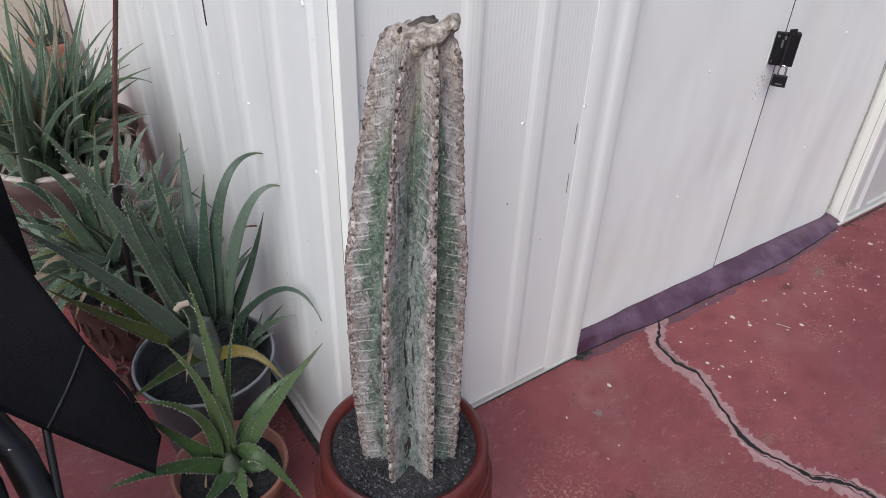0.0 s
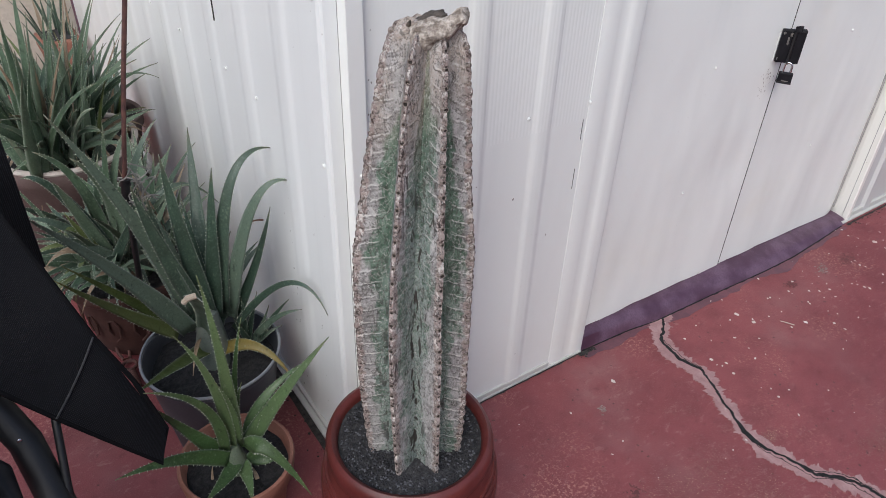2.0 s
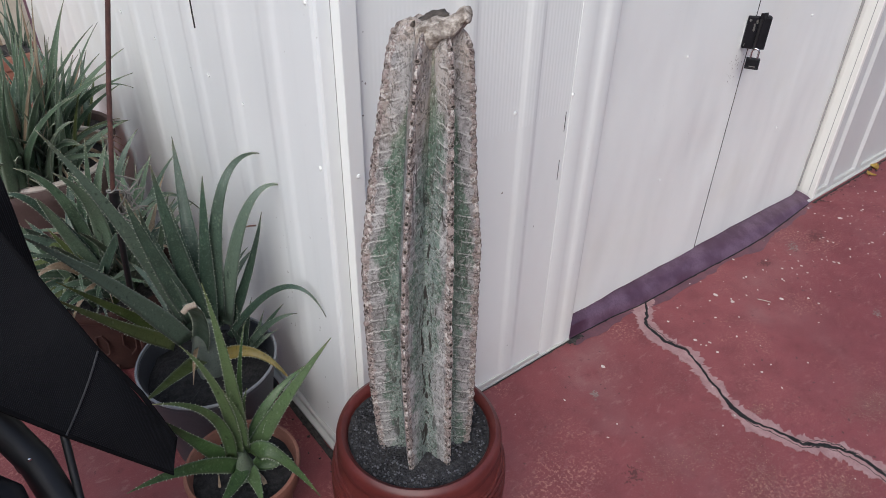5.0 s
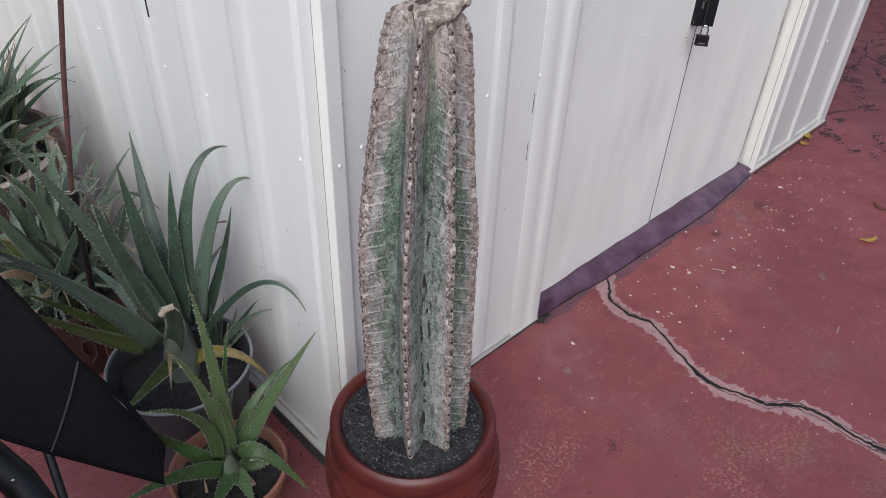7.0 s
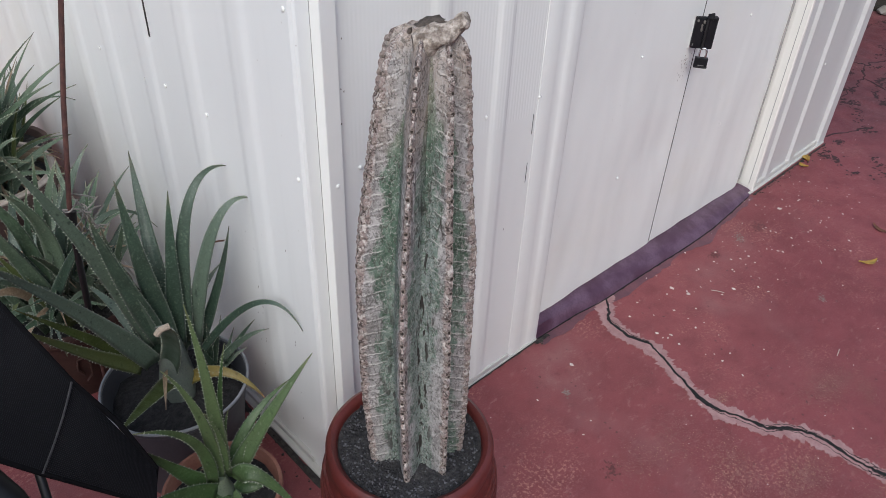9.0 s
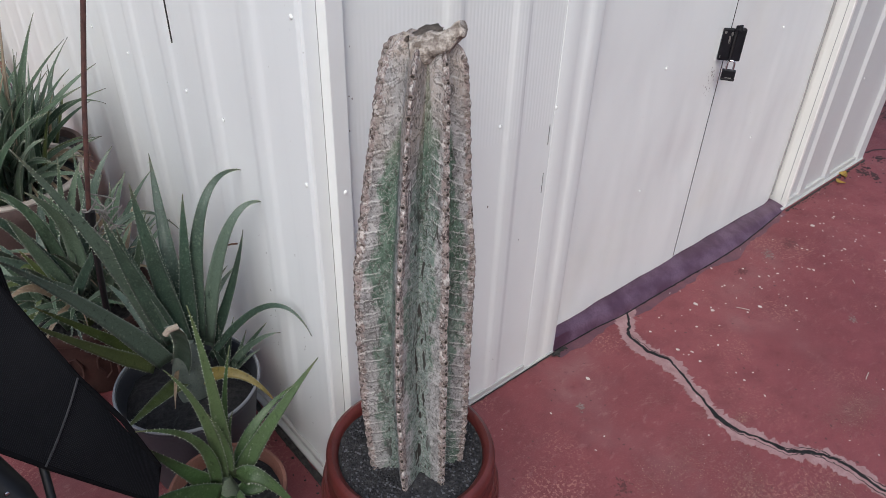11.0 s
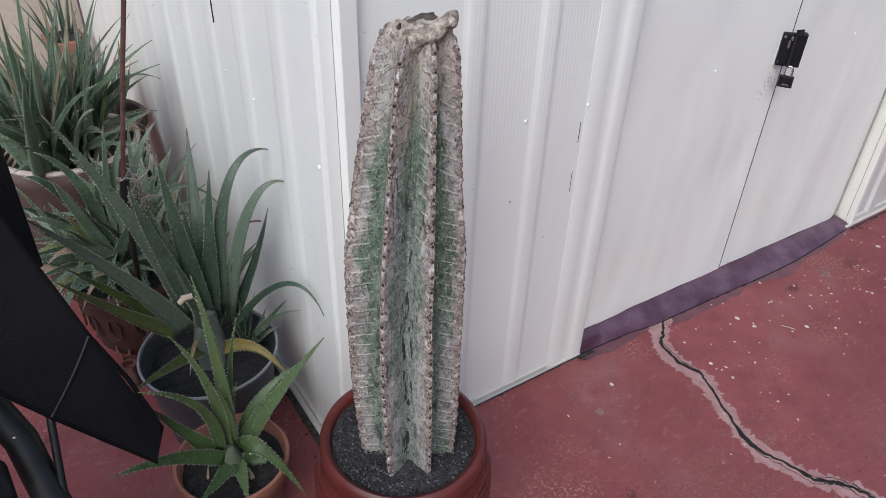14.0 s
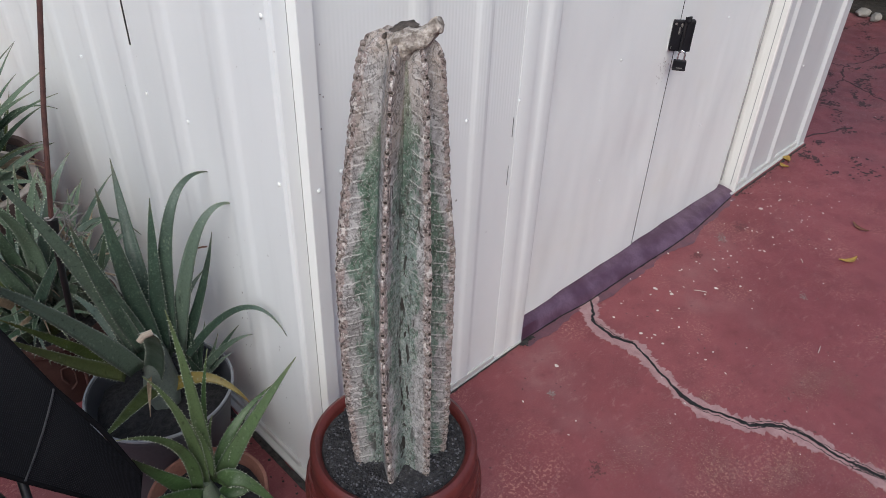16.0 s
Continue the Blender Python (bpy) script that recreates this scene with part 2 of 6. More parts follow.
    c = m.mix(m.math("MULTIPLY", splits, 0.9), c, (0.035, 0.028, 0.025))
    m.color(c)
    m.bump(m.math("MULTIPLY", phase, flank), 0.5, 0.004)
    m.bump(grain, 0.55, 0.004)
    m.bump(blot, 0.3, 0.004)
    m.bump(fine, 0.7, 0.002)
    m.bump(pits, -0.6, 0.004)
    m.bump(splits, -0.6, 0.004)
    return m.m


def mesh_fabric():
    m = Mat("black_mesh_fabric", 0.9, 0.0, 0.08)
    w = m.node("ShaderNodeTexWave")
    w.wave_type, w.bands_direction = "BANDS", "X"
    w.inputs["Scale"].default_value = 110
    m.link(m.coords((1, 1, 1), "UV"), w.inputs["Vector"])
    w2 = m.node("ShaderNodeTexWave")
    w2.wave_type, w2.bands_direction = "BANDS", "Y"
    w2.inputs["Scale"].default_value = 110
    m.link(m.coords((1, 1, 1), "UV"), w2.inputs["Vector"])
    weave = m.math("MULTIPLY", w.outputs["Fac"], w2.outputs["Fac"])
    n = m.noise(9, 4)
    m.color(m.mix(weave, m.mix(m.ramp(n, 0.3, 0.7), (0.005, 0.005, 0.006), (0.008, 0.008, 0.009)), (0.024, 0.025, 0.029)))
    m.bump(weave, 0.5, 0.001)
    return m.m


WHITE = painted_steel("white_painted_steel", (0.785, 0.80, 0.79))
DOOR_WHITE = painted_steel("door_painted_steel", (0.775, 0.79, 0.765))
STRIPED = pinstripe_steel("pinstriped_painted_steel", (0.78, 0.795, 0.77))
TRIM_WHITE = painted_steel("trim_paint", (0.80, 0.805, 0.78), 0.25)
# darker grey than WHITE, for the right wall section and its corner trim
GREY_WHITE = painted_steel("darker_painted_steel", (0.55, 0.555, 0.55), 0.25)
CREAM = painted_steel("cream_trim_paint", (0.76, 0.75, 0.71), 0.3)
DIRTY_WHITE = painted_steel("dirty_base_paint", (0.52, 0.515, 0.49), 0.6)
FLOOR_RED = red_floor()
PURPLE = simple("purple_sill_paint", (0.070, 0.030, 0.054), (0.14, 0.082, 0.125), 14, 0.38, 0.35, 0.004)
PURPLE_THIN = simple("purple_floor_stain", (0.11, 0.05, 0.065), (0.17, 0.07, 0.085), 16, 0.6, 0.3, 0.003)
MORTAR = simple("pink_filler", (0.30, 0.165, 0.165), (0.40, 0.25, 0.245), 30, 0.8, 0.5, 0.004)
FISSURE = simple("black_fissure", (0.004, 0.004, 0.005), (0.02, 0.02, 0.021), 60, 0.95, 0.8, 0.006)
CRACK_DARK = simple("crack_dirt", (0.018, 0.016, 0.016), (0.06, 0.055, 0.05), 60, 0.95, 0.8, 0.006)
GAP = simple("grey_joint", (0.30, 0.295, 0.29), (0.40, 0.395, 0.39), 30, 0.8, 0.2, 0.001)
CHIP = simple("rust_chip", (0.12, 0.095, 0.085), (0.30, 0.25, 0.22), 200, 0.85, 0.3, 0.001)
SPECK = simple("spilled_white_paint", (0.55, 0.47, 0.43), (0.72, 0.66, 0.62), 60, 0.6, 0.2, 0.001)
GREY_PATCH = simple("grey_cement_patch", (0.20, 0.14, 0.13), (0.30, 0.25, 0.23), 40, 0.85, 0.5, 0.003)
DIRT = simple("ground_in_dirt", (0.030, 0.017, 0.018), (0.075, 0.036, 0.037), 30, 0.8, 0.4, 0.002)
DARK_STAIN = simple("dark_oil_stain", (0.115, 0.034, 0.036), (0.14, 0.042, 0.043), 30, 0.6, 0.2, 0.001)
WORN = simple("chalky_worn_paint", (0.22, 0.085, 0.08), (0.29, 0.13, 0.125), 30, 0.75, 0.4, 0.002)
FLECK = simple("bare_sandy_concrete", (0.36, 0.20, 0.15), (0.50, 0.31, 0.24), 60, 0.85, 0.3, 0.001)
GLAZED = simple("dark_red_terracotta", (0.095, 0.018, 0.016), (0.145, 0.030, 0.025), 12, 0.40, 0.25, 0.003)
OLD_RED = simple("old_red_clay", (0.045, 0.018, 0.014), (0.075, 0.033, 0.025), 12, 0.8, 0.4, 0.004)
CLAY = simple("orange_terracotta", (0.22, 0.088, 0.060), (0.31, 0.140, 0.100), 10, 0.75, 0.3, 0.003)
OLD_CLAY = simple("faded_brown_clay", (0.085, 0.055, 0.050), (0.135, 0.090, 0.083), 9, 0.8, 0.3, 0.003)
LIME = simple("limescale_rim", (0.42, 0.36, 0.32), (0.55, 0.50, 0.46), 40, 0.85, 0.3, 0.002)
GREY_PLASTIC = simple("grey_plastic", (0.045, 0.048, 0.058), (0.065, 0.068, 0.079), 8, 0.5, 0.1, 0.001)
PALE_PLASTIC = simple("pale_plastic_rim", (0.22, 0.23, 0.25), (0.28, 0.29, 0.31), 20, 0.5, 0.1, 0.001)
SOIL = simple("dark_potting_soil", (0.020, 0.020, 0.022), (0.064, 0.061, 0.063), 90, 0.95, 0.9, 0.01)
# darker soil copy with the shade inside the pots put into its colour
SHADED_SOIL = simple("shaded_black_soil", (0.007, 0.007, 0.008), (0.026, 0.025, 0.027), 90, 0.9, 0.9, 0.01)
CACTUS_SKIN = cactus_skin()
AREOLE = simple("dark_areole", (0.02, 0.014, 0.012), (0.06, 0.045, 0.035), 200, 0.85, 0.5, 0.002)
RING = simple("corky_areole_ring", (0.10, 0.075, 0.06), (0.36, 0.30, 0.27), 260, 0.85, 0.5, 0.001)
DRY_TOP = simple("dried_corky_top", (0.15, 0.115, 0.09), (0.60, 0.53, 0.46), 90, 0.85, 1.0, 0.006, fine=320)
DARK_TOP = simple("rotted_black_top", (0.03, 0.024, 0.02), (0.13, 0.105, 0.085), 80, 0.9, 0.8, 0.004)
ALOE = aloe_skin("aloe_skin_young", (0.050, 0.100, 0.034), (0.12, 0.12, 0.05), (0.100, 0.150, 0.066))
ALOE_BLUE = aloe_skin("aloe_skin_mature", (0.036, 0.068, 0.046), (0.10, 0.085, 0.05), (0.105, 0.145, 0.108))
ALOE_DUSTY = aloe_skin("aloe_skin_dusty", (0.066, 0.112, 0.066), (0.15, 0.13, 0.08), (0.150, 0.205, 0.142))
ALOE_YELLOW = aloe_skin("aloe_skin_yellowing", (0.20, 0.15, 0.035), (0.26, 0.13, 0.035), (0.13, 0.13, 0.04))
ALOE_LIME = aloe_skin("aloe_skin_fading", (0.075, 0.105, 0.028), (0.15, 0.13, 0.035), (0.10, 0.125, 0.045))
ALOE_DRY = aloe_skin("aloe_skin_dried", (0.27, 0.19, 0.12), (0.22, 0.15, 0.10), (0.36, 0.28, 0.20))
TOOTH = simple("pale_leaf_teeth", (0.30, 0.34, 0.25), (0.44, 0.48, 0.38), 50, 0.6, 0.1, 0.001)
FABRIC = mesh_fabric()
BLACK_TUBE = simple("black_powder_coat", (0.006, 0.006, 0.007), (0.011, 0.011, 0.012), 30, 0.5, 0.1, 0.001)
BLACK_PLASTIC = simple("black_plastic", (0.004, 0.004, 0.006), (0.009, 0.009, 0.012), 40, 0.5, 0.3, 0.001, spec=0.25)
SEAM = simple("grey_seam_piping", (0.022, 0.022, 0.025), (0.04, 0.04, 0.043), 60, 0.7, 0.3, 0.001)
STEEL = simple("bright_steel", (0.55, 0.55, 0.56), (0.68, 0.68, 0.7), 40, 0.25, 0.1, 0.0005, metal=1.0)
RUST = simple("rusty_iron", (0.055, 0.022, 0.02), (0.11, 0.045, 0.035), 60, 0.8, 0.5, 0.002)
WIRE = simple("grey_tie_wire", (0.20, 0.19, 0.18), (0.30, 0.28, 0.26), 60, 0.6, 0.3, 0.001, metal=0.6)
STUCCO = simple("beige_stucco", (0.46, 0.41, 0.34), (0.56, 0.51, 0.44), 6, 0.9, 0.6, 0.006, fine=60)
BED_SOIL = simple("garden_soil", (0.02, 0.016, 0.012), (0.05, 0.04, 0.03), 20, 0.95, 0.9, 0.02)
SHRUB = simple("shrub_leaf", (0.02, 0.045, 0.016), (0.05, 0.085, 0.03), 12, 0.5, 0.1, 0.001)
TWIG = simple("brown_twig", (0.10, 0.07, 0.05), (0.18, 0.13, 0.09), 40, 0.8, 0.4, 0.002)
ROCK = simple("pale_edging_stone", (0.22, 0.20, 0.17), (0.36, 0.33, 0.29), 10, 0.85, 0.6, 0.01)
DRY_LEAF = simple("dry_yellow_leaf", (0.28, 0.16, 0.03), (0.40, 0.27, 0.06), 40, 0.6, 0.3, 0.001)
BROWN_LEAF = simple("dry_brown_leaf", (0.10, 0.04, 0.025), (0.2, 0.09, 0.04), 40, 0.7, 0.3, 0.001)


# ---- mesh helpers ----
def part(name, bm, material, parent=None, label="", smooth=False):
    me = bpy.data.meshes.new(name)
    bmesh.ops.recalc_face_normals(bm, faces=bm.faces[:])
    bm.to_mesh(me)
    bm.free()
    for mt in material if isinstance(material, (list, tuple)) else (material,):
        me.materials.append(mt)
    if smooth:
        for p in me.polygons:
            p.use_smooth = True
        me.set_sharp_from_angle(angle=radians(42))
    ob = new(name, me)
    if parent is not None:
        ob.parent = parent
    if label:
        ob["label"] = label
    return ob


def thing(name, at, label, category, group="", kind=""):
    ob = new(name)
    ob.location = at
    return tagged(ob, label, category, group, kind)


def box(bm, lo, hi, bevel=0.0):
    mid = [(a + b) / 2 for a, b in zip(lo, hi)]
    size = [abs(b - a) for a, b in zip(lo, hi)]
    geo = bmesh.ops.create_cube(bm, size=1, matrix=Matrix.Translation(mid) @ Matrix.Diagonal((*size, 1)))
    if bevel:
        edges = {e for v in geo["verts"] for e in v.link_edges}
        bmesh.ops.bevel(bm, geom=list(edges), offset=bevel, segments=2, affect="EDGES", profile=0.6)
    return bm


def boxed(lo, hi, bevel=0.0):
    return box(bmesh.new(), lo, hi, bevel)


def lathe(profile, seg=64, wobble=0.0, seed=0):
    """A turned body from rows of (radius, height)."""
    bm = bmesh.new()
    rings = []
    for r, z in profile:
        ring = []
        for k in range(seg):
            a = 2 * math.pi * k / seg
            rr = r * (1 + wobble * noise.noise((math.cos(a) * 1.5 + seed, math.sin(a) * 1.5, z * 4)))
            ring.append(bm.verts.new((rr * math.cos(a), rr * math.sin(a), z)))
        rings.append(ring)
    for a, b in zip(rings, rings[1:]):
        for k in range(seg):
            bm.faces.new((a[k], a[(k + 1) % seg], b[(k + 1) % seg], b[k]))
    for ring in (rings[0], rings[-1]) if profile[0] != profile[-1] else ():
        if len({round(v.co.x, 6) for v in ring}) > 1:
            bm.faces.new(ring)
    return bm


def tube(points, radius, seg=10, bm=None, taper=None):
    bm = bm or bmesh.new()
    pts = [Vector(p) for p in points]
    rings, side = [], None
    for n, p in enumerate(pts):
        d = (pts[min(n + 1, len(pts) - 1)] - pts[max(n - 1, 0)]).normalized()
        ref = Vector((0, 0, 1)) if abs(d.z) < 0.9 else Vector((1, 0, 0))
        side = d.cross(ref).normalized() if side is None else (side - d * side.dot(d)).normalized()
        other = d.cross(side)
        r = radius * (taper[n] if taper else 1)
        rings.append([bm.verts.new(p + (side * math.cos(2 * math.pi * k / seg) + other * math.sin(2 * math.pi * k / seg)) * r) for k in range(seg)])
    for a, b in zip(rings, rings[1:]):
        for k in range(seg):
            bm.faces.new((a[k], a[(k + 1) % seg], b[(k + 1) % seg], b[k]))
    bm.faces.new(rings[0])
    bm.faces.new(rings[-1])
    return bm


def bezier(a, k, b, n):
    a, k, b = Vector(a), Vector(k), Vector(b)
    return [a * (1 - s) ** 2 + k * (2 * s * (1 - s)) + b * s * s for s in (j / n for j in range(n + 1))]


def sheet(outline, z, thick=0.003):
    """A thin flat patch on the ground from an outline of (x, y)."""
    bm = bmesh.new()
    top = [bm.verts.new((x, y, z)) for x, y in outline]
    low = [bm.verts.new((x, y, z - thick)) for x, y in outline]
    bm.faces.new(top)
    for k in range(len(top)):
        j = (k + 1) % len(top)
        bm.faces.new((top[k], low[k], low[j], top[j]))
    bmesh.ops.triangulate(bm, faces=[f for f in bm.faces if len(f.verts) > 4])
    return bm


def blotch(cx, cy, rx, ry, turn=0.0, rough=0.35, n=28, seed=0.0):
    out = []
    for k in range(n):
        a = 2 * math.pi * k / n
        r = 1 + rough * (noise.noise((math.cos(a) * 1.6 + seed, math.sin(a) * 1.6, seed * 2.3)) + 0.5 * noise.noise((math.cos(a) * 5 + seed, math.sin(a) * 5, seed)))
        x, y = rx * r * math.cos(a), ry * r * math.sin(a)
        out.append((cx + x * math.cos(turn) - y * math.sin(turn), cy + x * math.sin(turn) + y * math.cos(turn)))
    return out


# ---- the ground ----
def sill_top(x):
    return float(np.interp(x, [0.72, 1.18, 1.45, 1.77, 1.98], [0.048, 0.042, 0.036, 0.027, 0.016]))


def sill_foot(x):
    return float(np.interp(x, [0.72, 0.9, 1.0, 1.25, 1.5, 1.65, 1.8, 1.98], [-0.003, -0.012, -0.026, -0.034, -0.045, -0.046, -0.036, -0.022]))


def build_floor():
    bm = bmesh.new()
    box(bm, (-30, -30, -0.2), (30, 30, 0.0))
    floor = part("floor", bm, FLOOR_RED)
    tagged(floor, "worn dark red painted concrete yard floor", "floor", kind="structure")
    return floor


floor = build_floor()

CRACK = [(1.05, 0.0), (1.006, -0.047), (0.954, -0.098), (0.936, -0.167), (0.946, -0.258), (0.907, -0.347), (0.872, -0.463),
         (0.887, -0.552), (0.913, -0.617), (0.968, -0.682), (0.981, -0.763), (0.979, -0.833), (0.985, -0.90), (1.0, -1.05), (0.95, -1.3), (1.02, -1.6)]


def smooth_line(pts, step=0.008):
    out = []
    pts = [Vector((*p, 0)) for p in pts]
    for n in range(len(pts) - 1):
        p0, p1, p2, p3 = pts[max(n - 1, 0)], pts[n], pts[n + 1], pts[min(n + 2, len(pts) - 1)]
        m = max(2, int((p2 - p1).length / step))
        for j in range(m):
            s = j / m
            out.append(0.5 * (2 * p1 + (p2 - p0) * s + (2 * p0 - 5 * p1 + 4 * p2 - p3) * s * s + (3 * p1 - p0 - 3 * p2 + p3) * s ** 3))
    return out


def ribbon(line, left, right, z, thick=0.003):
    """A thin uneven band along a line on the ground; left and right give its reach at each step."""
    bm = bmesh.new()
    rows = []
    for n, p in enumerate(line):
        d = (line[min(n + 1, len(line) - 1)] - line[max(n - 1, 0)]).normalized()
        s = Vector((-d.y, d.x, 0))
        a, b = p + s * left(n), p - s * right(n)
        rows.append([bm.verts.new((a.x, a.y, z - thick)), bm.verts.new((a.x, a.y, z)), bm.verts.new((b.x, b.y, z)), bm.verts.new((b.x, b.y, z - thick))])
    for a, b in zip(rows, rows[1:]):
        for k in range(3):
            bm.faces.new((a[k], a[k + 1], b[k + 1], b[k]))
    return bm


def build_cracks():
    line = smooth_line(CRACK, 0.002)

    def edge(seed, base, amp, f=1.0):
        return lambda n: max(0.0012, base + amp * noise.noise((n * 0.06 * f, seed, 0)) + amp * 0.7 * noise.noise((n * 0.23 * f, seed, 3)) + amp * 0.6 * noise.noise((n * 0.7 * f, seed, 5)))

    def ragged(seed, base, amp):
        inner = edge(seed, base, amp, 0.5)
        return lambda n: max(0.002, inner(n) + 0.006 * noise.noise((n * 0.9, seed, 7)) + 0.005 * round(1.6 * noise.noise((n * 0.11, seed, 9))))

    part("filler_band", ribbon(line, ragged(1.3, 0.024, 0.014), ragged(7.7, 0.030, 0.015), 0.0012), MORTAR, floor, "pinkish bare mortar band along the crack")
    wig = [p + Vector((0.010 * noise.noise((n * 0.035, 2.2, 0)) + 0.005 * noise.noise((n * 0.16, 2.2, 4)), 0.010 * noise.noise((n * 0.035, 9.2, 0)) + 0.005 * noise.noise((n * 0.16, 9.2, 4)), 0)) for n, p in enumerate(line)]

    def gape(seed):
        return lambda n: max(0.0013, 0.0036 + 0.0070 * noise.noise((n * 0.022, seed, 1)) + 0.0036 * noise.noise((n * 0.11, seed, 2)) + 0.0024 * noise.noise((n * 0.5, seed, 3)))

    part("floor_crack", ribbon(wig, gape(3.1), gape(5.9), 0.0020), FISSURE, floor, "open dark crack in concrete")
    for n0, n1, off, seed in ((60, 150, 0.012, 1), (240, 380, -0.013, 2), (410, 520, 0.014, 3), (450, 600, -0.010, 4), (300, 430, 0.011, 5), (330, 520, -0.016, 6), (470, 560, 0.008, 7)):
        hair = []
        for n in range(n0, min(n1, len(wig) - 1)):
            s = (n - n0) / (n1 - n0)
            d = (wig[n + 1] - wig[n]).normalized()
            hair.append(wig[n] + Vector((-d.y, d.x, 0)) * (off * math.sin(math.pi * s) + 0.003 * noise.noise((n * 0.2, seed, 0)) + 0.0016 * noise.noise((n * 0.9, seed, 0))))
        part("hairline_crack", ribbon(hair, lambda n: 0.0004 + 0.0022 * abs(noise.noise((n * 0.13, 1, 0))), lambda n: 0.0004 + 0.0022 * abs(noise.noise((n * 0.17, 4, 0))), 0.0018), FISSURE, floor)
    far = [
        [(2.7, 0.20), (3.0, 0.16), (3.171, 0.143), (3.395, 0.144), (3.667, 0.173), (3.885, 0.237), (4.058, 0.188), (4.355, 0.166), (5.0, 0.05)],
        [(3.885, 0.237), (3.884, 0.333), (3.8, 0.7)],
        [(3.667, 0.173), (3.61, 0.063), (3.517, -0.105), (3.4, -0.5), (3.5, -0.9)],
        [(2.72, 0.03), (2.9, -0.05), (3.05, -0.10)],
    ]
    for n, pts in enumerate(far):
        ln = smooth_line(pts, 0.012)
        ln = [p + Vector((0.025 * noise.noise((k * 0.25, n, 0)), 0.025 * noise.noise((k * 0.25, n, 4)), 0)) for k, p in enumerate(ln)]
        part("floor_crack", ribbon(ln, edge(n + 20.1, 0.0035, 0.006), edge(n + 30.3, 0.0035, 0.006), 0.0014), DIRT, floor)


build_cracks()


def flakes(name, mt, fields, size, seed, label):
    """Many small uneven flakes on the floor, gathered in fields of (x, y, reach along, reach across, count)."""
    rnd = random.Random(seed)
    verts, faces = [], []
    for x, y, rx, ry, count in fields:
        tilt = rnd.uniform(-0.5, 0.8)
        for _ in range(count):
            u, v = rnd.gauss(0, 0.5) * rx, rnd.gauss(0, 0.5) * ry
            cx, cy = x + u * math.cos(tilt) - v * math.sin(tilt), y + u * math.sin(tilt) + v * math.cos(tilt)
            if cy > -0.03 and cx < 2.75:
                continue
            s, e, a0 = size * rnd.uniform(0.3, 1.2), rnd.uniform(0.45, 1.0), rnd.uniform(0, 3.1)
            i = len(verts)
            for k in range(7):
                a = 2 * math.pi * k / 7
                r = s * rnd.uniform(0.6, 1.25)
                px, py = r * math.cos(a), r * e * math.sin(a)
                verts.append((cx + px * math.cos(a0) - py * math.sin(a0), cy + px * math.sin(a0) + py * math.cos(a0), 0.0009 + 0.0004 * rnd.random()))
            faces.append(tuple(range(i, i + 7)))
    me = bpy.data.meshes.new(name)
    me.from_pydata(verts, [], faces)
    me.materials.append(mt)
    return tagged(new(name, me), label, "floor wear", kind="stuff")


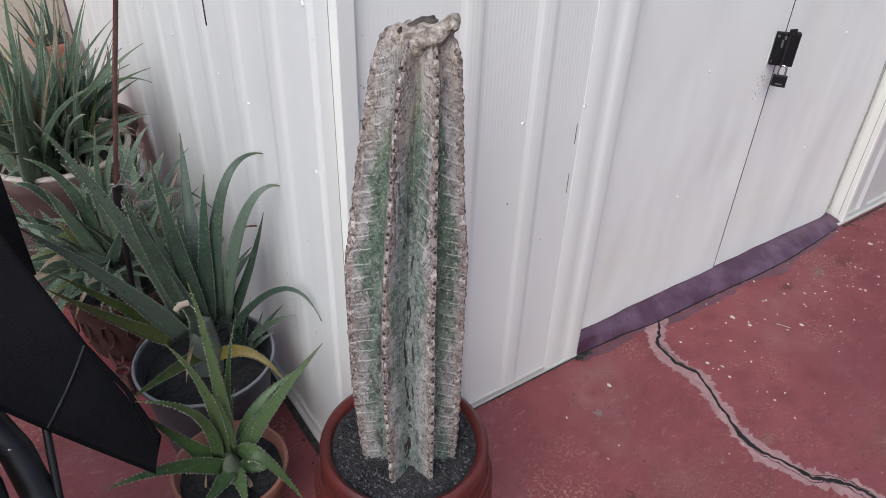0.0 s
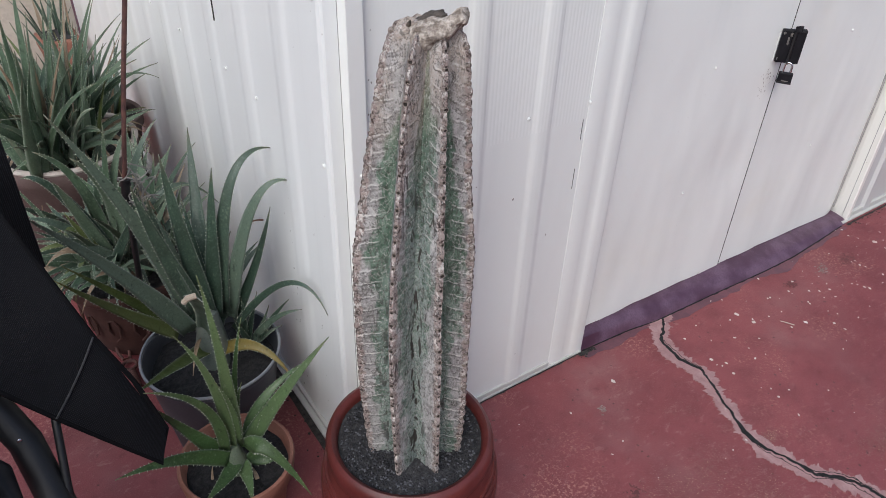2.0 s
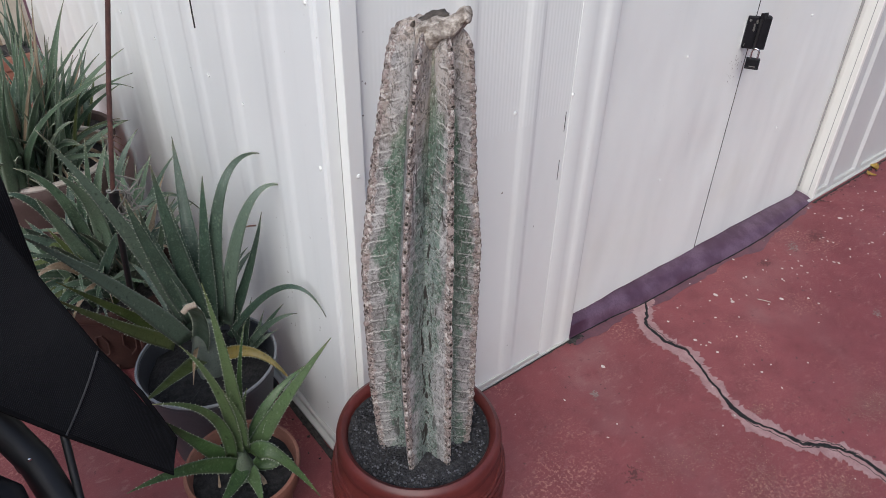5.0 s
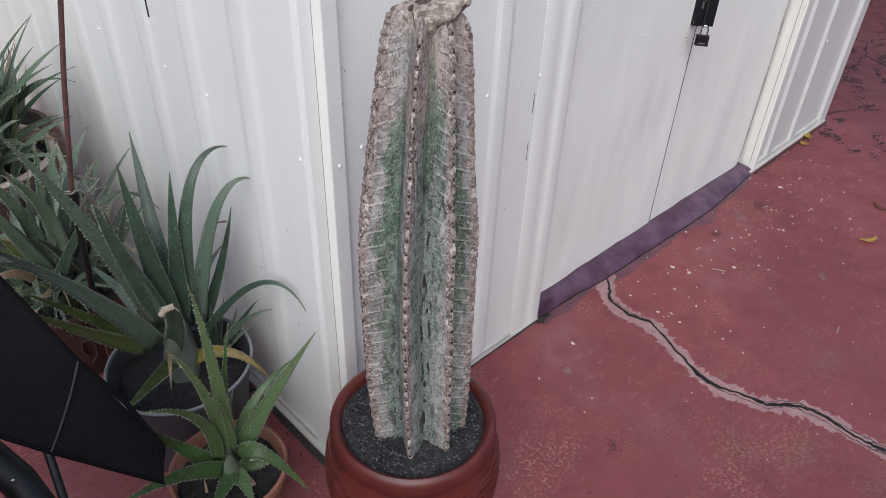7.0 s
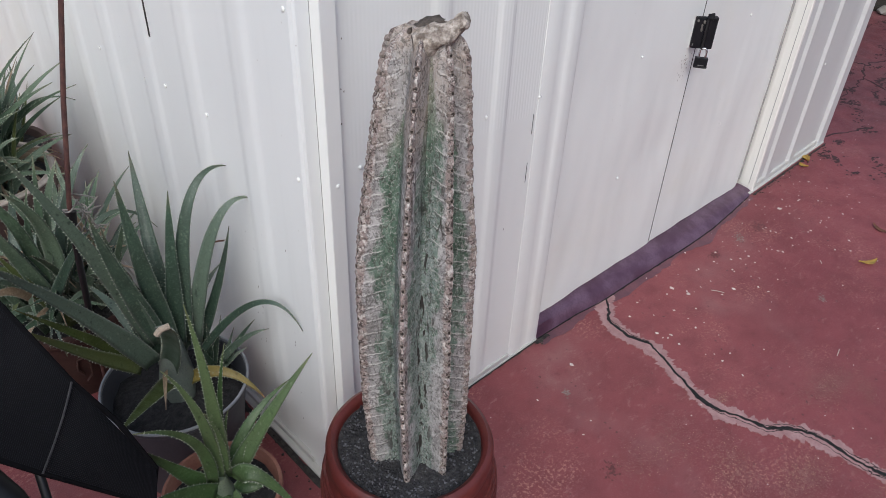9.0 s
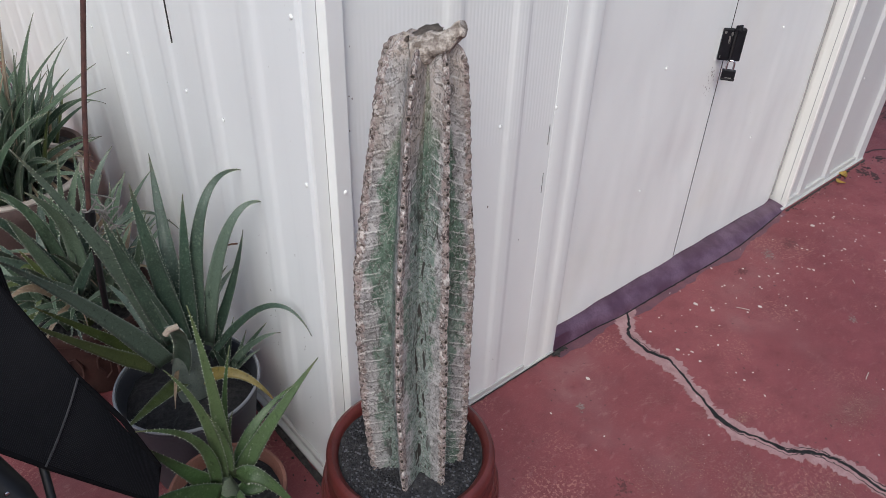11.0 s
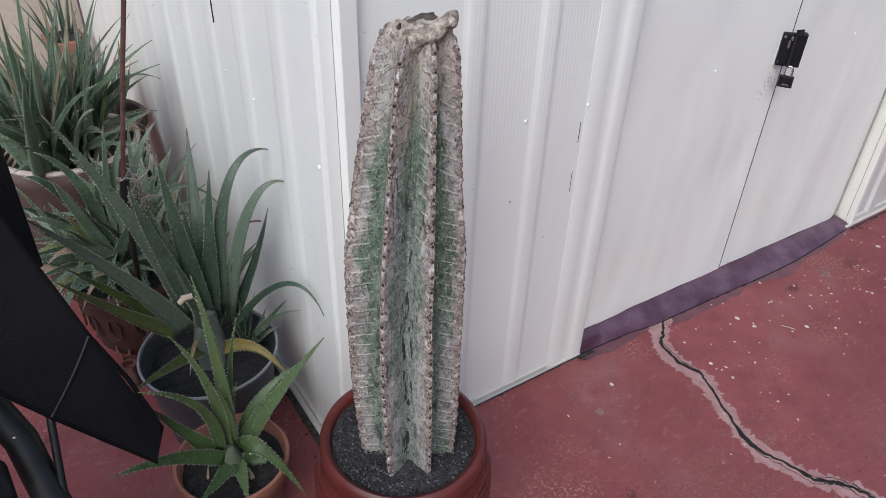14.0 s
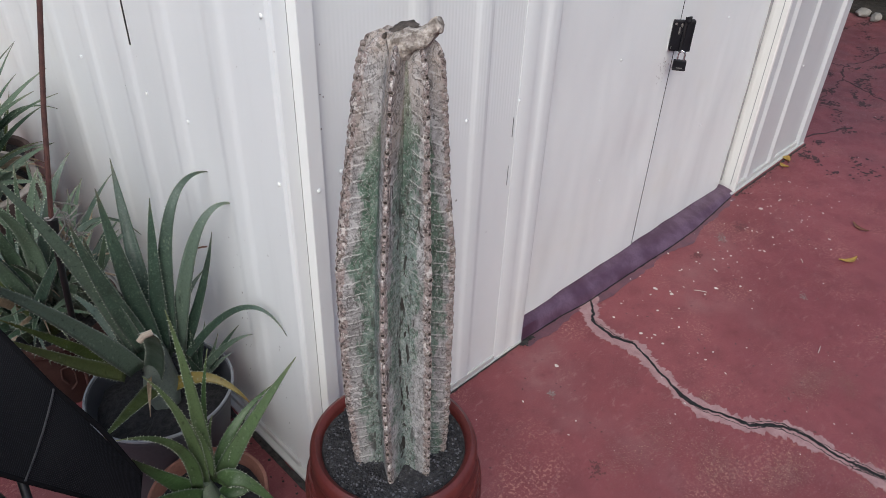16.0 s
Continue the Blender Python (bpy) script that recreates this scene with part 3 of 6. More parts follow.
def build_stains():
    part("purple_stain", ribbon([Vector((0.72 + 0.02 * k, sill_foot(0.72 + 0.02 * k) - 0.002, 0)) for k in range(64)],
                                lambda n: 0.01, lambda n: max(0.006, 0.03 - 0.0002 * n + 0.03 * noise.noise((n * 0.13, 4, 0)) + 0.012 * noise.noise((n * 0.6, 4, 0))), 0.0008), PURPLE_THIN, floor)
    flakes("cement_flakes", GREY_PATCH, [(1.675, -0.142, 0.030, 0.018, 90), (0.619, -0.195, 0.014, 0.009, 40), (1.553, -0.486, 0.016, 0.011, 40)], 0.003, 6, "bare cement showing through chipped red paint")
    flakes("dark_stains", DARK_STAIN, [(1.507, -0.135, 0.025, 0.016, 90), (1.79, -0.155, 0.045, 0.02, 130), (0.50, -0.42, 0.03, 0.02, 60)], 0.004, 7, "dark grimy stains on red floor")
    flakes("chalky_wear", WORN, [(1.18, -0.66, 0.13, 0.055, 2300), (1.24, -0.74, 0.07, 0.03, 500), (0.913, -0.483, 0.035, 0.018, 260), (0.786, -0.30, 0.06, 0.03, 220), (0.86, -0.42, 0.05, 0.02, 200),
                                 (0.70, -0.47, 0.10, 0.06, 900), (0.55, -0.45, 0.09, 0.06, 600), (0.74, -0.62, 0.12, 0.06, 1500), (0.83, -0.75, 0.11, 0.06, 1700), (0.87, -0.90, 0.12, 0.06, 1200), (1.05, -0.86, 0.07, 0.04, 300), (1.45, -0.42, 0.08, 0.04, 120)], 0.0018, 8, "chalky worn paint flecks on red floor")
    flakes("bare_flecks", FLECK, [(0.84, -0.74, 0.10, 0.05, 420), (0.72, -0.60, 0.10, 0.05, 320), (0.62, -0.47, 0.12, 0.06, 240), (0.88, -0.90, 0.10, 0.05, 260), (0.913, -0.483, 0.03, 0.015, 70), (1.17, -0.66, 0.10, 0.04, 120)], 0.0014, 18, "tiny bare sandy flecks where the floor paint has worn off")
    spread = random.Random(77)
    dirty = []
    for _ in range(170):
        x, y = spread.uniform(2.45, 5.0), spread.uniform(-1.0, 0.6)
        if not (x < 2.78 and y > -0.06):
            dirty.append((x, y, spread.uniform(0.03, 0.10), spread.uniform(0.012, 0.035), spread.randint(14, 40)))
    flakes("dark_dirt", DIRT, dirty, 0.009, 9, "ground-in dark dirt on the worn floor")
    rnd = random.Random(5)
    bm = bmesh.new()
    spots = [(1.233, -0.137, 0.009), (1.247, -0.189, 0.007), (0.714, -0.138, 0.007), (1.382, -0.273, 0.006), (1.009, -0.225, 0.006), (0.541, -0.16, 0.004), (1.98, -0.146, 0.009)]
    for _ in range(120):
        spots.append((rnd.uniform(1.0, 2.3), rnd.gauss(-0.2, 0.12), rnd.uniform(0.0015, 0.0045)))
    for _ in range(150):
        spots.append((rnd.uniform(0.3, 3.6), rnd.uniform(-1.2, -0.03), rnd.uniform(0.001, 0.003)))
    for n, (x, y, r) in enumerate(spots):
        if y > -0.02:
            continue
        ring = blotch(x, y, r * rnd.uniform(0.8, 1.4), r * rnd.uniform(0.6, 1.0), rnd.uniform(0, 3), 0.3, 9, n * 1.3)
        bm.faces.new([bm.verts.new((a, b, 0.0016 + r * 0.05)) for a, b in ring])
    tagged(part("paint_specks", bm, SPECK), "scattered white paint specks on red floor", "paint specks", kind="stuff")


build_stains()


# ---- the shed ----
SHED_TOP = 2.0


def extrude_profile(pts, z0, z1, back):
    """An upright sheet that follows a plan line of (x, y), closed by the thickness 'back' = (dx, dy)."""
    bm = bmesh.new()
    loop = [(x, y) for x, y in pts] + [(x + back[0], y + back[1]) for x, y in reversed(pts)]
    low = [bm.verts.new((x, y, z0)) for x, y in loop]
    top = [bm.verts.new((x, y, z1)) for x, y in loop]
    n = len(loop)
    for k in range(n):
        j = (k + 1) % n
        bm.faces.new((low[k], low[j], top[j], top[k]))
    m = len(pts)
    for ring in (low, top):
        for k in range(m - 1):
            bm.faces.new((ring[k], ring[k + 1], ring[n - 2 - k], ring[n - 1 - k]))
    return bm


def ribbed(start, end, ribs, depth, width):
    """Plan line of a ribbed sheet along one axis: (along, out)."""
    pts = [(start, 0.0)]
    for c in ribs:
        pts += [(c + width * q, depth * (0.5 + 0.5 * math.cos(math.pi * max(0.0, (abs(q) - 0.16) / 0.34)))) for q in (-0.5, -0.44, -0.37, -0.30, -0.23, -0.16, 0.16, 0.23, 0.30, 0.37, 0.44, 0.5)]
    return pts + [(end, 0.0)]


def rivet_bm(at, normal, r=0.0045):
    bm = bmesh.new()
    bmesh.ops.create_uvsphere(bm, u_segments=10, v_segments=6, radius=r)
    n = Vector(normal)
    flat = Matrix.Diagonal((*(0.55 if abs(c) > 0.5 else 1.0 for c in n), 1))
    bmesh.ops.transform(bm, matrix=Matrix.Translation(at) @ flat, verts=bm.verts[:])
    return bm


def build_shed():
    shed = thing("metal_shed", (0, 0, 0), "white painted ribbed steel garden shed with double doors", "shed", kind="structure")
    part("side_wall", extrude_profile([(-d, s) for s, d in ribbed(0.02, 2.6, [0.18 + 0.2 * k for k in range(12)], 0.0035, 0.085)], 0.012, SHED_TOP, (0.03, 0)), WHITE, shed, smooth=True)
    part("front_wall", extrude_profile([(s, -d) for s, d in ribbed(0.04, 0.60, [0.30, 0.473], 0.0045, 0.062)], 0.742, SHED_TOP, (0, 0.03)), STRIPED, shed, "upper sheet with fine embossed stripes", smooth=True)
    part("front_wall", extrude_profile([(s, -d) for s, d in ribbed(0.04, 0.60, [0.30, 0.473], 0.0045, 0.062)], 0.012, 0.742, (0, 0.03)), DOOR_WHITE, shed, smooth=True)
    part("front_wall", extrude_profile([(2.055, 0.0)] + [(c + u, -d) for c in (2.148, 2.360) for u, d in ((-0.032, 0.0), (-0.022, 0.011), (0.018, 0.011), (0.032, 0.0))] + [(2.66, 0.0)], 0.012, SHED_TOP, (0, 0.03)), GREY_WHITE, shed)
    # corner trims
    part("corner_flange", extrude_profile([(-0.0055, 0.075), (-0.0045, 0.012), (-0.0020, 0.004), (0.0025, 0.0015), (0.0235, -0.0012)], 0.006, SHED_TOP, (0.012, 0.012)), WHITE, shed)
    part("corner_trim", extrude_profile([(0.0250, -0.0005), (0.0290, -0.0180), (0.0305, -0.0190), (0.0600, -0.0170), (0.0612, -0.0155), (0.0618, -0.002)], 0.006, SHED_TOP, (0.004, 0.022)), TRIM_WHITE, shed)
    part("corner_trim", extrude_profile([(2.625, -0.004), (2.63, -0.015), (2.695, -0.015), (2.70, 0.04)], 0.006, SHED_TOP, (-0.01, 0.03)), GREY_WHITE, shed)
    # door jambs
    part("door_jamb", extrude_profile([(0.60, -0.001), (0.608, -0.002), (0.615, -0.0034), (0.640, -0.0034), (0.647, -0.0022), (0.654, -0.0012), (0.668, -0.0012), (0.675, -0.0024), (0.681, -0.0046), (0.694, -0.0046), (0.702, -0.0040), (0.717, -0.0040), (0.721, -0.002), (0.722, 0.0)], 0.004, SHED_TOP, (0, 0.05)), DOOR_WHITE, shed, smooth=True)
    part("door_jamb", extrude_profile([(2.022, 0.034), (2.0185, 0.0075), (2.0210, 0.0070), (2.0205, 0.0050), (2.0170, 0.0045), (2.0135, -0.0130), (2.0155, -0.0160), (2.025, -0.0160), (2.027, -0.012), (2.029, -0.005), (2.032, -0.005), (2.035, -0.011), (2.041, -0.011), (2.045, -0.004), (2.062, -0.004)], 0.004, SHED_TOP, (0.010, 0.036)), CREAM, shed)
    part("joint_gap", boxed((0.0236, -0.0012, 0.02), (0.0249, 0.004, SHED_TOP - 0.01)), GAP, shed, "shadowed joint in the corner trim")
    part("joint_gap", boxed((2.0190, 0.046, 0.03), (2.0224, 0.056, SHED_TOP - 0.01)), GAP, shed, "dark gap beside the door")
    part("joint_gap", boxed((2.0178, 0.0050, 0.03), (2.0215, 0.0070, SHED_TOP - 0.01)), GAP, shed, "shadowed joint in the door frame")
    part("joint_gap", boxed((2.0292, -0.0066, 0.03), (2.0316, -0.0040, SHED_TOP - 0.01)), GAP, shed, "shadowed joint in the door frame")
    # base channels
    bm = bmesh.new()
    box(bm, (0.063, -0.0075, 0.001), (0.718, 0.008, 0.007), 0.002)
    box(bm, (0.068, -0.0055, 0.007), (0.598, 0.002, 0.022), 0.0015)
    part("base_channel", bm, DIRTY_WHITE, shed)
    bm = bmesh.new()
    box(bm, (1.99, -0.021, 0.001), (2.69, 0.008, 0.007), 0.002)
    box(bm, (2.055, -0.010, 0.007), (2.625, 0.002, 0.026), 0.002)
    part("base_channel", bm, DIRTY_WHITE, shed)
    bm = bmesh.new()
    box(bm, (-0.022, 0.0, 0.001), (0.01, 2.6, 0.008), 0.002)
    box(bm, (-0.0095, 0.062, 0.008), (0.002, 2.6, 0.022), 0.0015)
    part("base_channel", bm, DIRTY_WHITE, shed)
    # closed back, far sides and roof
    part("back_wall", boxed((0.03, 2.57, 0), (2.69, 2.6, SHED_TOP)), WHITE, shed)
    part("far_wall", boxed((2.66, 0.04, 0), (2.69, 2.57, SHED_TOP)), WHITE, shed)
    part("roof", boxed((-0.05, -0.05, SHED_TOP), (2.75, 2.65, SHED_TOP + 0.04)), WHITE, shed)
    part("lintel", boxed((0.60, 0.0, 1.86), (2.04, 0.04, SHED_TOP)), WHITE, shed)
    # rivets
    for at, nrm in (((-0.0055, 0.022, 0.785), (1, 0, 0)), ((-0.001, 0.339, 0.789), (1, 0, 0)), ((-0.001, 0.609, 0.777), (1, 0, 0)), ((-0.001, 0.509, 0.794), (1, 0, 0)),
                    ((-0.001, 0.845, 0.78), (1, 0, 0)), ((-0.001, 1.1, 0.78), (1, 0, 0)), ((-0.0055, 0.022, 1.07), (1, 0, 0)),
                    ((0.047, -0.0185, 0.770), (0, 1, 0)), ((0.109, -0.002, 0.778), (0, 1, 0)), ((0.435, -0.001, 0.778), (0, 1, 0)), ((0.602, -0.0025, 0.777), (0, 1, 0)),
                    ((2.36, -0.013, 0.44), (0, 1, 0))):
        part("rivet", rivet_bm(at, nrm), TRIM_WHITE, shed, smooth=True)
    # dark rust slots in the jamb and in the side sheet
    for x, z0, z1 in ((0.5895, 0.692, 0.740), (0.5865, 0.570, 0.621)):
        part("open_seam", boxed((x - 0.0005, -0.0010, z0), (x + 0.0005, 0.004, z1)), CRACK_DARK, shed, "dark open seam")
    part("open_seam", boxed((-0.0025, 0.536, 0.89), (0.004, 0.5385, 1.1)), CRACK_DARK, shed, "dark open seam")
    return shed


shed = build_shed()


def build_dirt():
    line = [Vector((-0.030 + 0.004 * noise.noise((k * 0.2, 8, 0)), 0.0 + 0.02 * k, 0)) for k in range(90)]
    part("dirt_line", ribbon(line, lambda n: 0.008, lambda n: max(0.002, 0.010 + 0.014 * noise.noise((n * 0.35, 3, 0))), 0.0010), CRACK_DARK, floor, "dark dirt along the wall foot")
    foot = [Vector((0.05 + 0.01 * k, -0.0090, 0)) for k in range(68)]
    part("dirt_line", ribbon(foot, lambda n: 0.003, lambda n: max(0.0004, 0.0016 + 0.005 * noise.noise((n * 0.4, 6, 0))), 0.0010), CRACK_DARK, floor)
    # thin black line where the sill meets the floor
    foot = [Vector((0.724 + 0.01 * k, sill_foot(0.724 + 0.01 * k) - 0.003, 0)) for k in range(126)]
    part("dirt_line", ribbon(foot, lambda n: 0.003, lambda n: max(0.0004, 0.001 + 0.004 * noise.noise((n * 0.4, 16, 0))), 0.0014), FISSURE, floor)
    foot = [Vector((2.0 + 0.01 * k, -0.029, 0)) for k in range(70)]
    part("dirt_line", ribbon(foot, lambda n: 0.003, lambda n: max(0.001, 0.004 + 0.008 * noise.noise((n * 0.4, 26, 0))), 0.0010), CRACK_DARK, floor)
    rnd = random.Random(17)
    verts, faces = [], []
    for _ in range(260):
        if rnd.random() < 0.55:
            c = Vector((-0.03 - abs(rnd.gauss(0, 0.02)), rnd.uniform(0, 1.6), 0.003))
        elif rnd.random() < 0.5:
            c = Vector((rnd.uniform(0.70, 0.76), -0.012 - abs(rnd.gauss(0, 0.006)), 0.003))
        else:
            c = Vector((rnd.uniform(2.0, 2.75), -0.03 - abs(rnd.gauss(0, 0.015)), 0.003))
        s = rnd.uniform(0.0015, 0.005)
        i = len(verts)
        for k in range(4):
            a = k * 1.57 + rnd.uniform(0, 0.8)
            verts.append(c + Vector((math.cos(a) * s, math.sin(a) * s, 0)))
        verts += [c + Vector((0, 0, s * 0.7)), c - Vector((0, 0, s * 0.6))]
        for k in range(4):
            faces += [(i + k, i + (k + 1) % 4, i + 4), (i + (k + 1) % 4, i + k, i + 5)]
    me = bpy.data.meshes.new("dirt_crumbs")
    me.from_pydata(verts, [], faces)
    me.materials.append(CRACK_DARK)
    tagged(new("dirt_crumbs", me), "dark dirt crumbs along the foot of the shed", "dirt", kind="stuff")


build_dirt()


def build_chips():
    """Small rust chips and dents in the sheet paint."""
    rnd = random.Random(23)
    verts, faces = [], []

    def chip(c, u, v, s):
        i = len(verts)
        for k in range(6):
            a = 2 * math.pi * k / 6
            r = s * rnd.uniform(0.5, 1.2)
            verts.append(Vector(c) + Vector(u) * r * math.cos(a) + Vector(v) * r * 1.8 * math.sin(a))
        faces.append(tuple(range(i, i + 6)))

    for _ in range(26):
        chip((-0.0094, rnd.choice((0.205, 0.23, 0.085)) + rnd.gauss(0, 0.004), rnd.uniform(0.06, 0.62)), (0, 1, 0), (0, 0, 1), rnd.uniform(0.0006, 0.0018))
    for x, z in ((0.078, 0.93), (0.31, 0.66), (0.52, 0.47), (0.41, 0.60), (0.20, 0.42), (0.47, 0.12)):
        chip((x, -0.0052, z), (1, 0, 0), (0, 0, 1), rnd.uniform(0.001, 0.002))
    for _ in range(3):
        chip((0.075 + rnd.gauss(0, 0.004), -0.0012, rnd.uniform(0.7, 1.1)), (1, 0, 0), (0, 0, 1), rnd.uniform(0.0006, 0.0014))
    for _ in range(30):
        x = rnd.uniform(0.74, 1.9)
        chip((x, 0.0255, sill_top(x) + 0.004 + abs(rnd.gauss(0, 0.004))), (1, 0, 0), (0, 0, 1), rnd.uniform(0.001, 0.0025))
    for _ in range(40):
        chip((1.285 + rnd.gauss(0, 0.016), 0.0262, 0.675 + rnd.gauss(0, 0.02)), (1, 0, 0), (0, 0, 1), rnd.uniform(0.0006, 0.0018))
    me = bpy.data.meshes.new("paint_chips")
    me.from_pydata(verts, [], faces)
    me.materials.append(CHIP)
    tagged(new("paint_chips", me), "small rust chips in the white paint", "paint chips", kind="stuff")


def door_dent(x, z, n):
    """How far the sheet gives at a point: slow waves, creases by the meeting edge, and a right edge bent in to shade it
    by the jamb.
    """
    d = 0.004 * noise.noise((x * 7.5 + n * 9, z * 4.8, 1.5)) + 0.0016 * noise.noise((x * 22 + n * 5, z * 12, 4.5))
    for cx, cz, depth, rx, rz in ((1.27, 0.38, 0.006, 0.09, 0.05), (1.25, 0.60, 0.004, 0.10, 0.03), (1.38, 0.20, 0.005, 0.06, 0.04), (1.40, 0.47, 0.004, 0.08, 0.05), (1.70, 0.25, 0.004, 0.14, 0.08)):
        u = (x - cx) / rx + 0.8 * (z - cz) / rz
        d += depth * math.exp(-u * u - ((x - cx) / (1.6 * rx)) ** 2 - ((z - cz) / (2 * rz)) ** 2)
    d *= min(1.0, abs(x - 1.337) / 0.06)
    # edge curve added so that the door darkens beside the right jamb
    return d + 0.020 * max(0.0, (x - 1.935) / 0.0838) ** 2


def build_doors():
    doors = []
    for n, (x0, x1) in enumerate(((0.700, 1.3352), (1.3392, 2.0188))):
        bm = bmesh.new()
        lo0, lo1 = sill_top(x0) + 0.003, sill_top(x1) + 0.003
        nx, nz = 42, 40
        y = 0.030 if n == 0 else 0.033
        front = [[bm.verts.new((x0 + (x1 - x0) * i / nx, y + door_dent(x0 + (x1 - x0) * i / nx, 1.85 * j / nz, n), sill_top(x0 + (x1 - x0) * i / nx) + 0.003 + (1.85 - lo0) * j / nz)) for i in range(nx + 1)] for j in range(nz + 1)]
        back = [[bm.verts.new((v.co.x, y + 0.022, v.co.z)) for v in row] for row in front]
        for g in (front, back):
            for j in range(nz):
                for i in range(nx):
                    bm.faces.new((g[j][i], g[j][i + 1], g[j + 1][i + 1], g[j + 1][i]))
        rim = [(0, i) for i in range(nx)] + [(j, nx) for j in range(nz)] + [(nz, nx - i) for i in range(nx)] + [(nz - j, 0) for j in range(nz)]
        for k, (j, i) in enumerate(rim):
            j2, i2 = rim[(k + 1) % len(rim)]
            bm.faces.new((front[j][i], front[j2][i2], back[j2][i2], back[j][i]))
        door = part("door_%d" % (n + 1), bm, DOOR_WHITE, smooth=True)
        for p in door.data.polygons:
            p.use_smooth = abs(p.normal.y) > 0.9
        tagged(door, "closed plain white painted steel shed door, slightly dented", "door", kind="structure")
        doors.append(door)
    # thin dark strip standing in for the gap where the doors meet
    part("meeting_gap", boxed((1.3360, 0.0290, 0.046), (1.3375, 0.050, 1.86)), CRACK_DARK, doors[0], "dark gap between doors")
    for x, z, d in ((1.053, 0.755, 0), (1.05, 0.398, 0), (1.653, 0.387, 1), (1.656, 0.75, 1)):
        part("rivet", rivet_bm((x, 0.0275 + 0.003 * d, z), (0, 1, 0), 0.004), TRIM_WHITE, doors[d], smooth=True)
    return doors


doors = build_doors()


def build_sill():
    bm = bmesh.new()
    rows = []
    n = 60
    for k in range(n + 1):
        x = 0.722 + (2.012 - 0.722) * k / n
        h = sill_top(x)
        w = 0.003 * noise.noise((k * 0.3, 1, 0)) + 0.002 * noise.noise((k * 1.1, 1, 5))
        y = sill_foot(x) + w
        rows.append([bm.verts.new(p) for p in ((x, y, 0.0005), (x, y + 0.006, h * 0.30 + w), (x, y * 0.45 + 0.008, h * 0.72 + w), (x, 0.028, h), (x, 0.08, h), (x, 0.08, 0.0005))])
    for a, b in zip(rows, rows[1:]):
        for k in range(6):
            j = (k + 1) % 6
            bm.faces.new((a[k], b[k], b[j], a[j]))
    bm.faces.new(rows[0])
    bm.faces.new(rows[-1])
    tagged(part("door_sill", bm, PURPLE, smooth=True), "worn purple painted concrete door sill", "door sill", kind="structure")


build_sill()
build_chips()


def build_lock():
    turned = Matrix.Rotation(radians(-50), 4, "Z")
    hasp = thing("hasp_lock", (1.302, 0.000, 0.722), "ragged black hasp cover hanging on the shed doors", "hasp")
    hasp.matrix_basis = Matrix.Translation((1.306, 0.002, 0.730)) @ turned @ Matrix.Diagonal((0.78, 0.8, 0.88, 1))

    def slab(lo, hi, seed, rough=0.0012):
        bm = boxed(lo, hi, 0.004)
        bmesh.ops.subdivide_edges(bm, edges=bm.edges[:], cuts=2, use_grid_fill=True)
        for v in bm.verts:
            v.co += Vector((1, 0.6, 1)) * rough * noise.noise(v.co * 90 + Vector((seed, 0, 0)))
        return bm

    part("cover_plate", slab((-0.036, -0.006, 0.0), (0.006, 0.010, 0.098), 2), BLACK_PLASTIC, hasp)
    part("cover_sleeve", slab((0.008, -0.016, 0.003), (0.037, 0.010, 0.102), 5, 0.0008), BLACK_PLASTIC, hasp)
    part("hinge_pin", tube([(0.004, -0.012, 0.0), (0.004, -0.012, 0.100)], 0.005, 10), BLACK_TUBE, hasp, smooth=True)
    part("torn_flap", slab((-0.002, -0.018, 0.092), (0.022, -0.010, 0.113), 8, 0.004), BLACK_PLASTIC, hasp, "ragged torn top flap")
    # small ragged grey patches on the cover plate
    for x, z, w, h in ((-0.012, 0.066, 0.003, 0.012), (-0.006, 0.084, 0.003, 0.007), (-0.028, 0.088, 0.004, 0.003), (-0.031, 0.012, 0.002, 0.003)):
        part("grey_fleck", slab((x - w, -0.0074, z - h), (x + w, -0.0050, z + h), x * 900, 0.0030), WIRE, hasp, "ragged grey patch")
    part("backing_plate", boxed((-0.045, 0.004, -0.004), (-0.038, 0.010, 0.086), 0.0008), DOOR_WHITE, hasp)
    lock = thing("padlock", (1.304, -0.018, 0.680), "black laminated padlock with bright steel shackle", "padlock")
    lock.matrix_basis = Matrix.Translation((1.303, -0.012, 0.694)) @ Matrix.Rotation(radians(-58), 4, "Z") @ Matrix.Scale(0.75, 4)
    case = part("lock_body", boxed((-0.0235, -0.010, -0.020), (0.0235, 0.010, 0.019), 0.003), BLACK_PLASTIC, lock)
    part("bottom_band", boxed((-0.0245, -0.011, -0.0175), (0.0245, 0.011, -0.012), 0.001), BLACK_TUBE, case)
    part("maker_mark", boxed((-0.010, -0.0113, -0.010), (0.012, -0.0098, -0.007), 0.0003), WIRE, case, "small worn grey mark")
    pts = [(-0.012, 0, 0.016), (-0.012, 0, 0.042)] + [(-0.012 * math.cos(a), 0, 0.042 + 0.012 * math.sin(a)) for a in (0.5, 1.0, 1.57, 2.1, 2.6)] + [(0.012, 0, 0.042), (0.012, 0, 0.016)]
    part("shackle", tube(pts, 0.0040, 10), STEEL, lock, smooth=True)


build_lock()


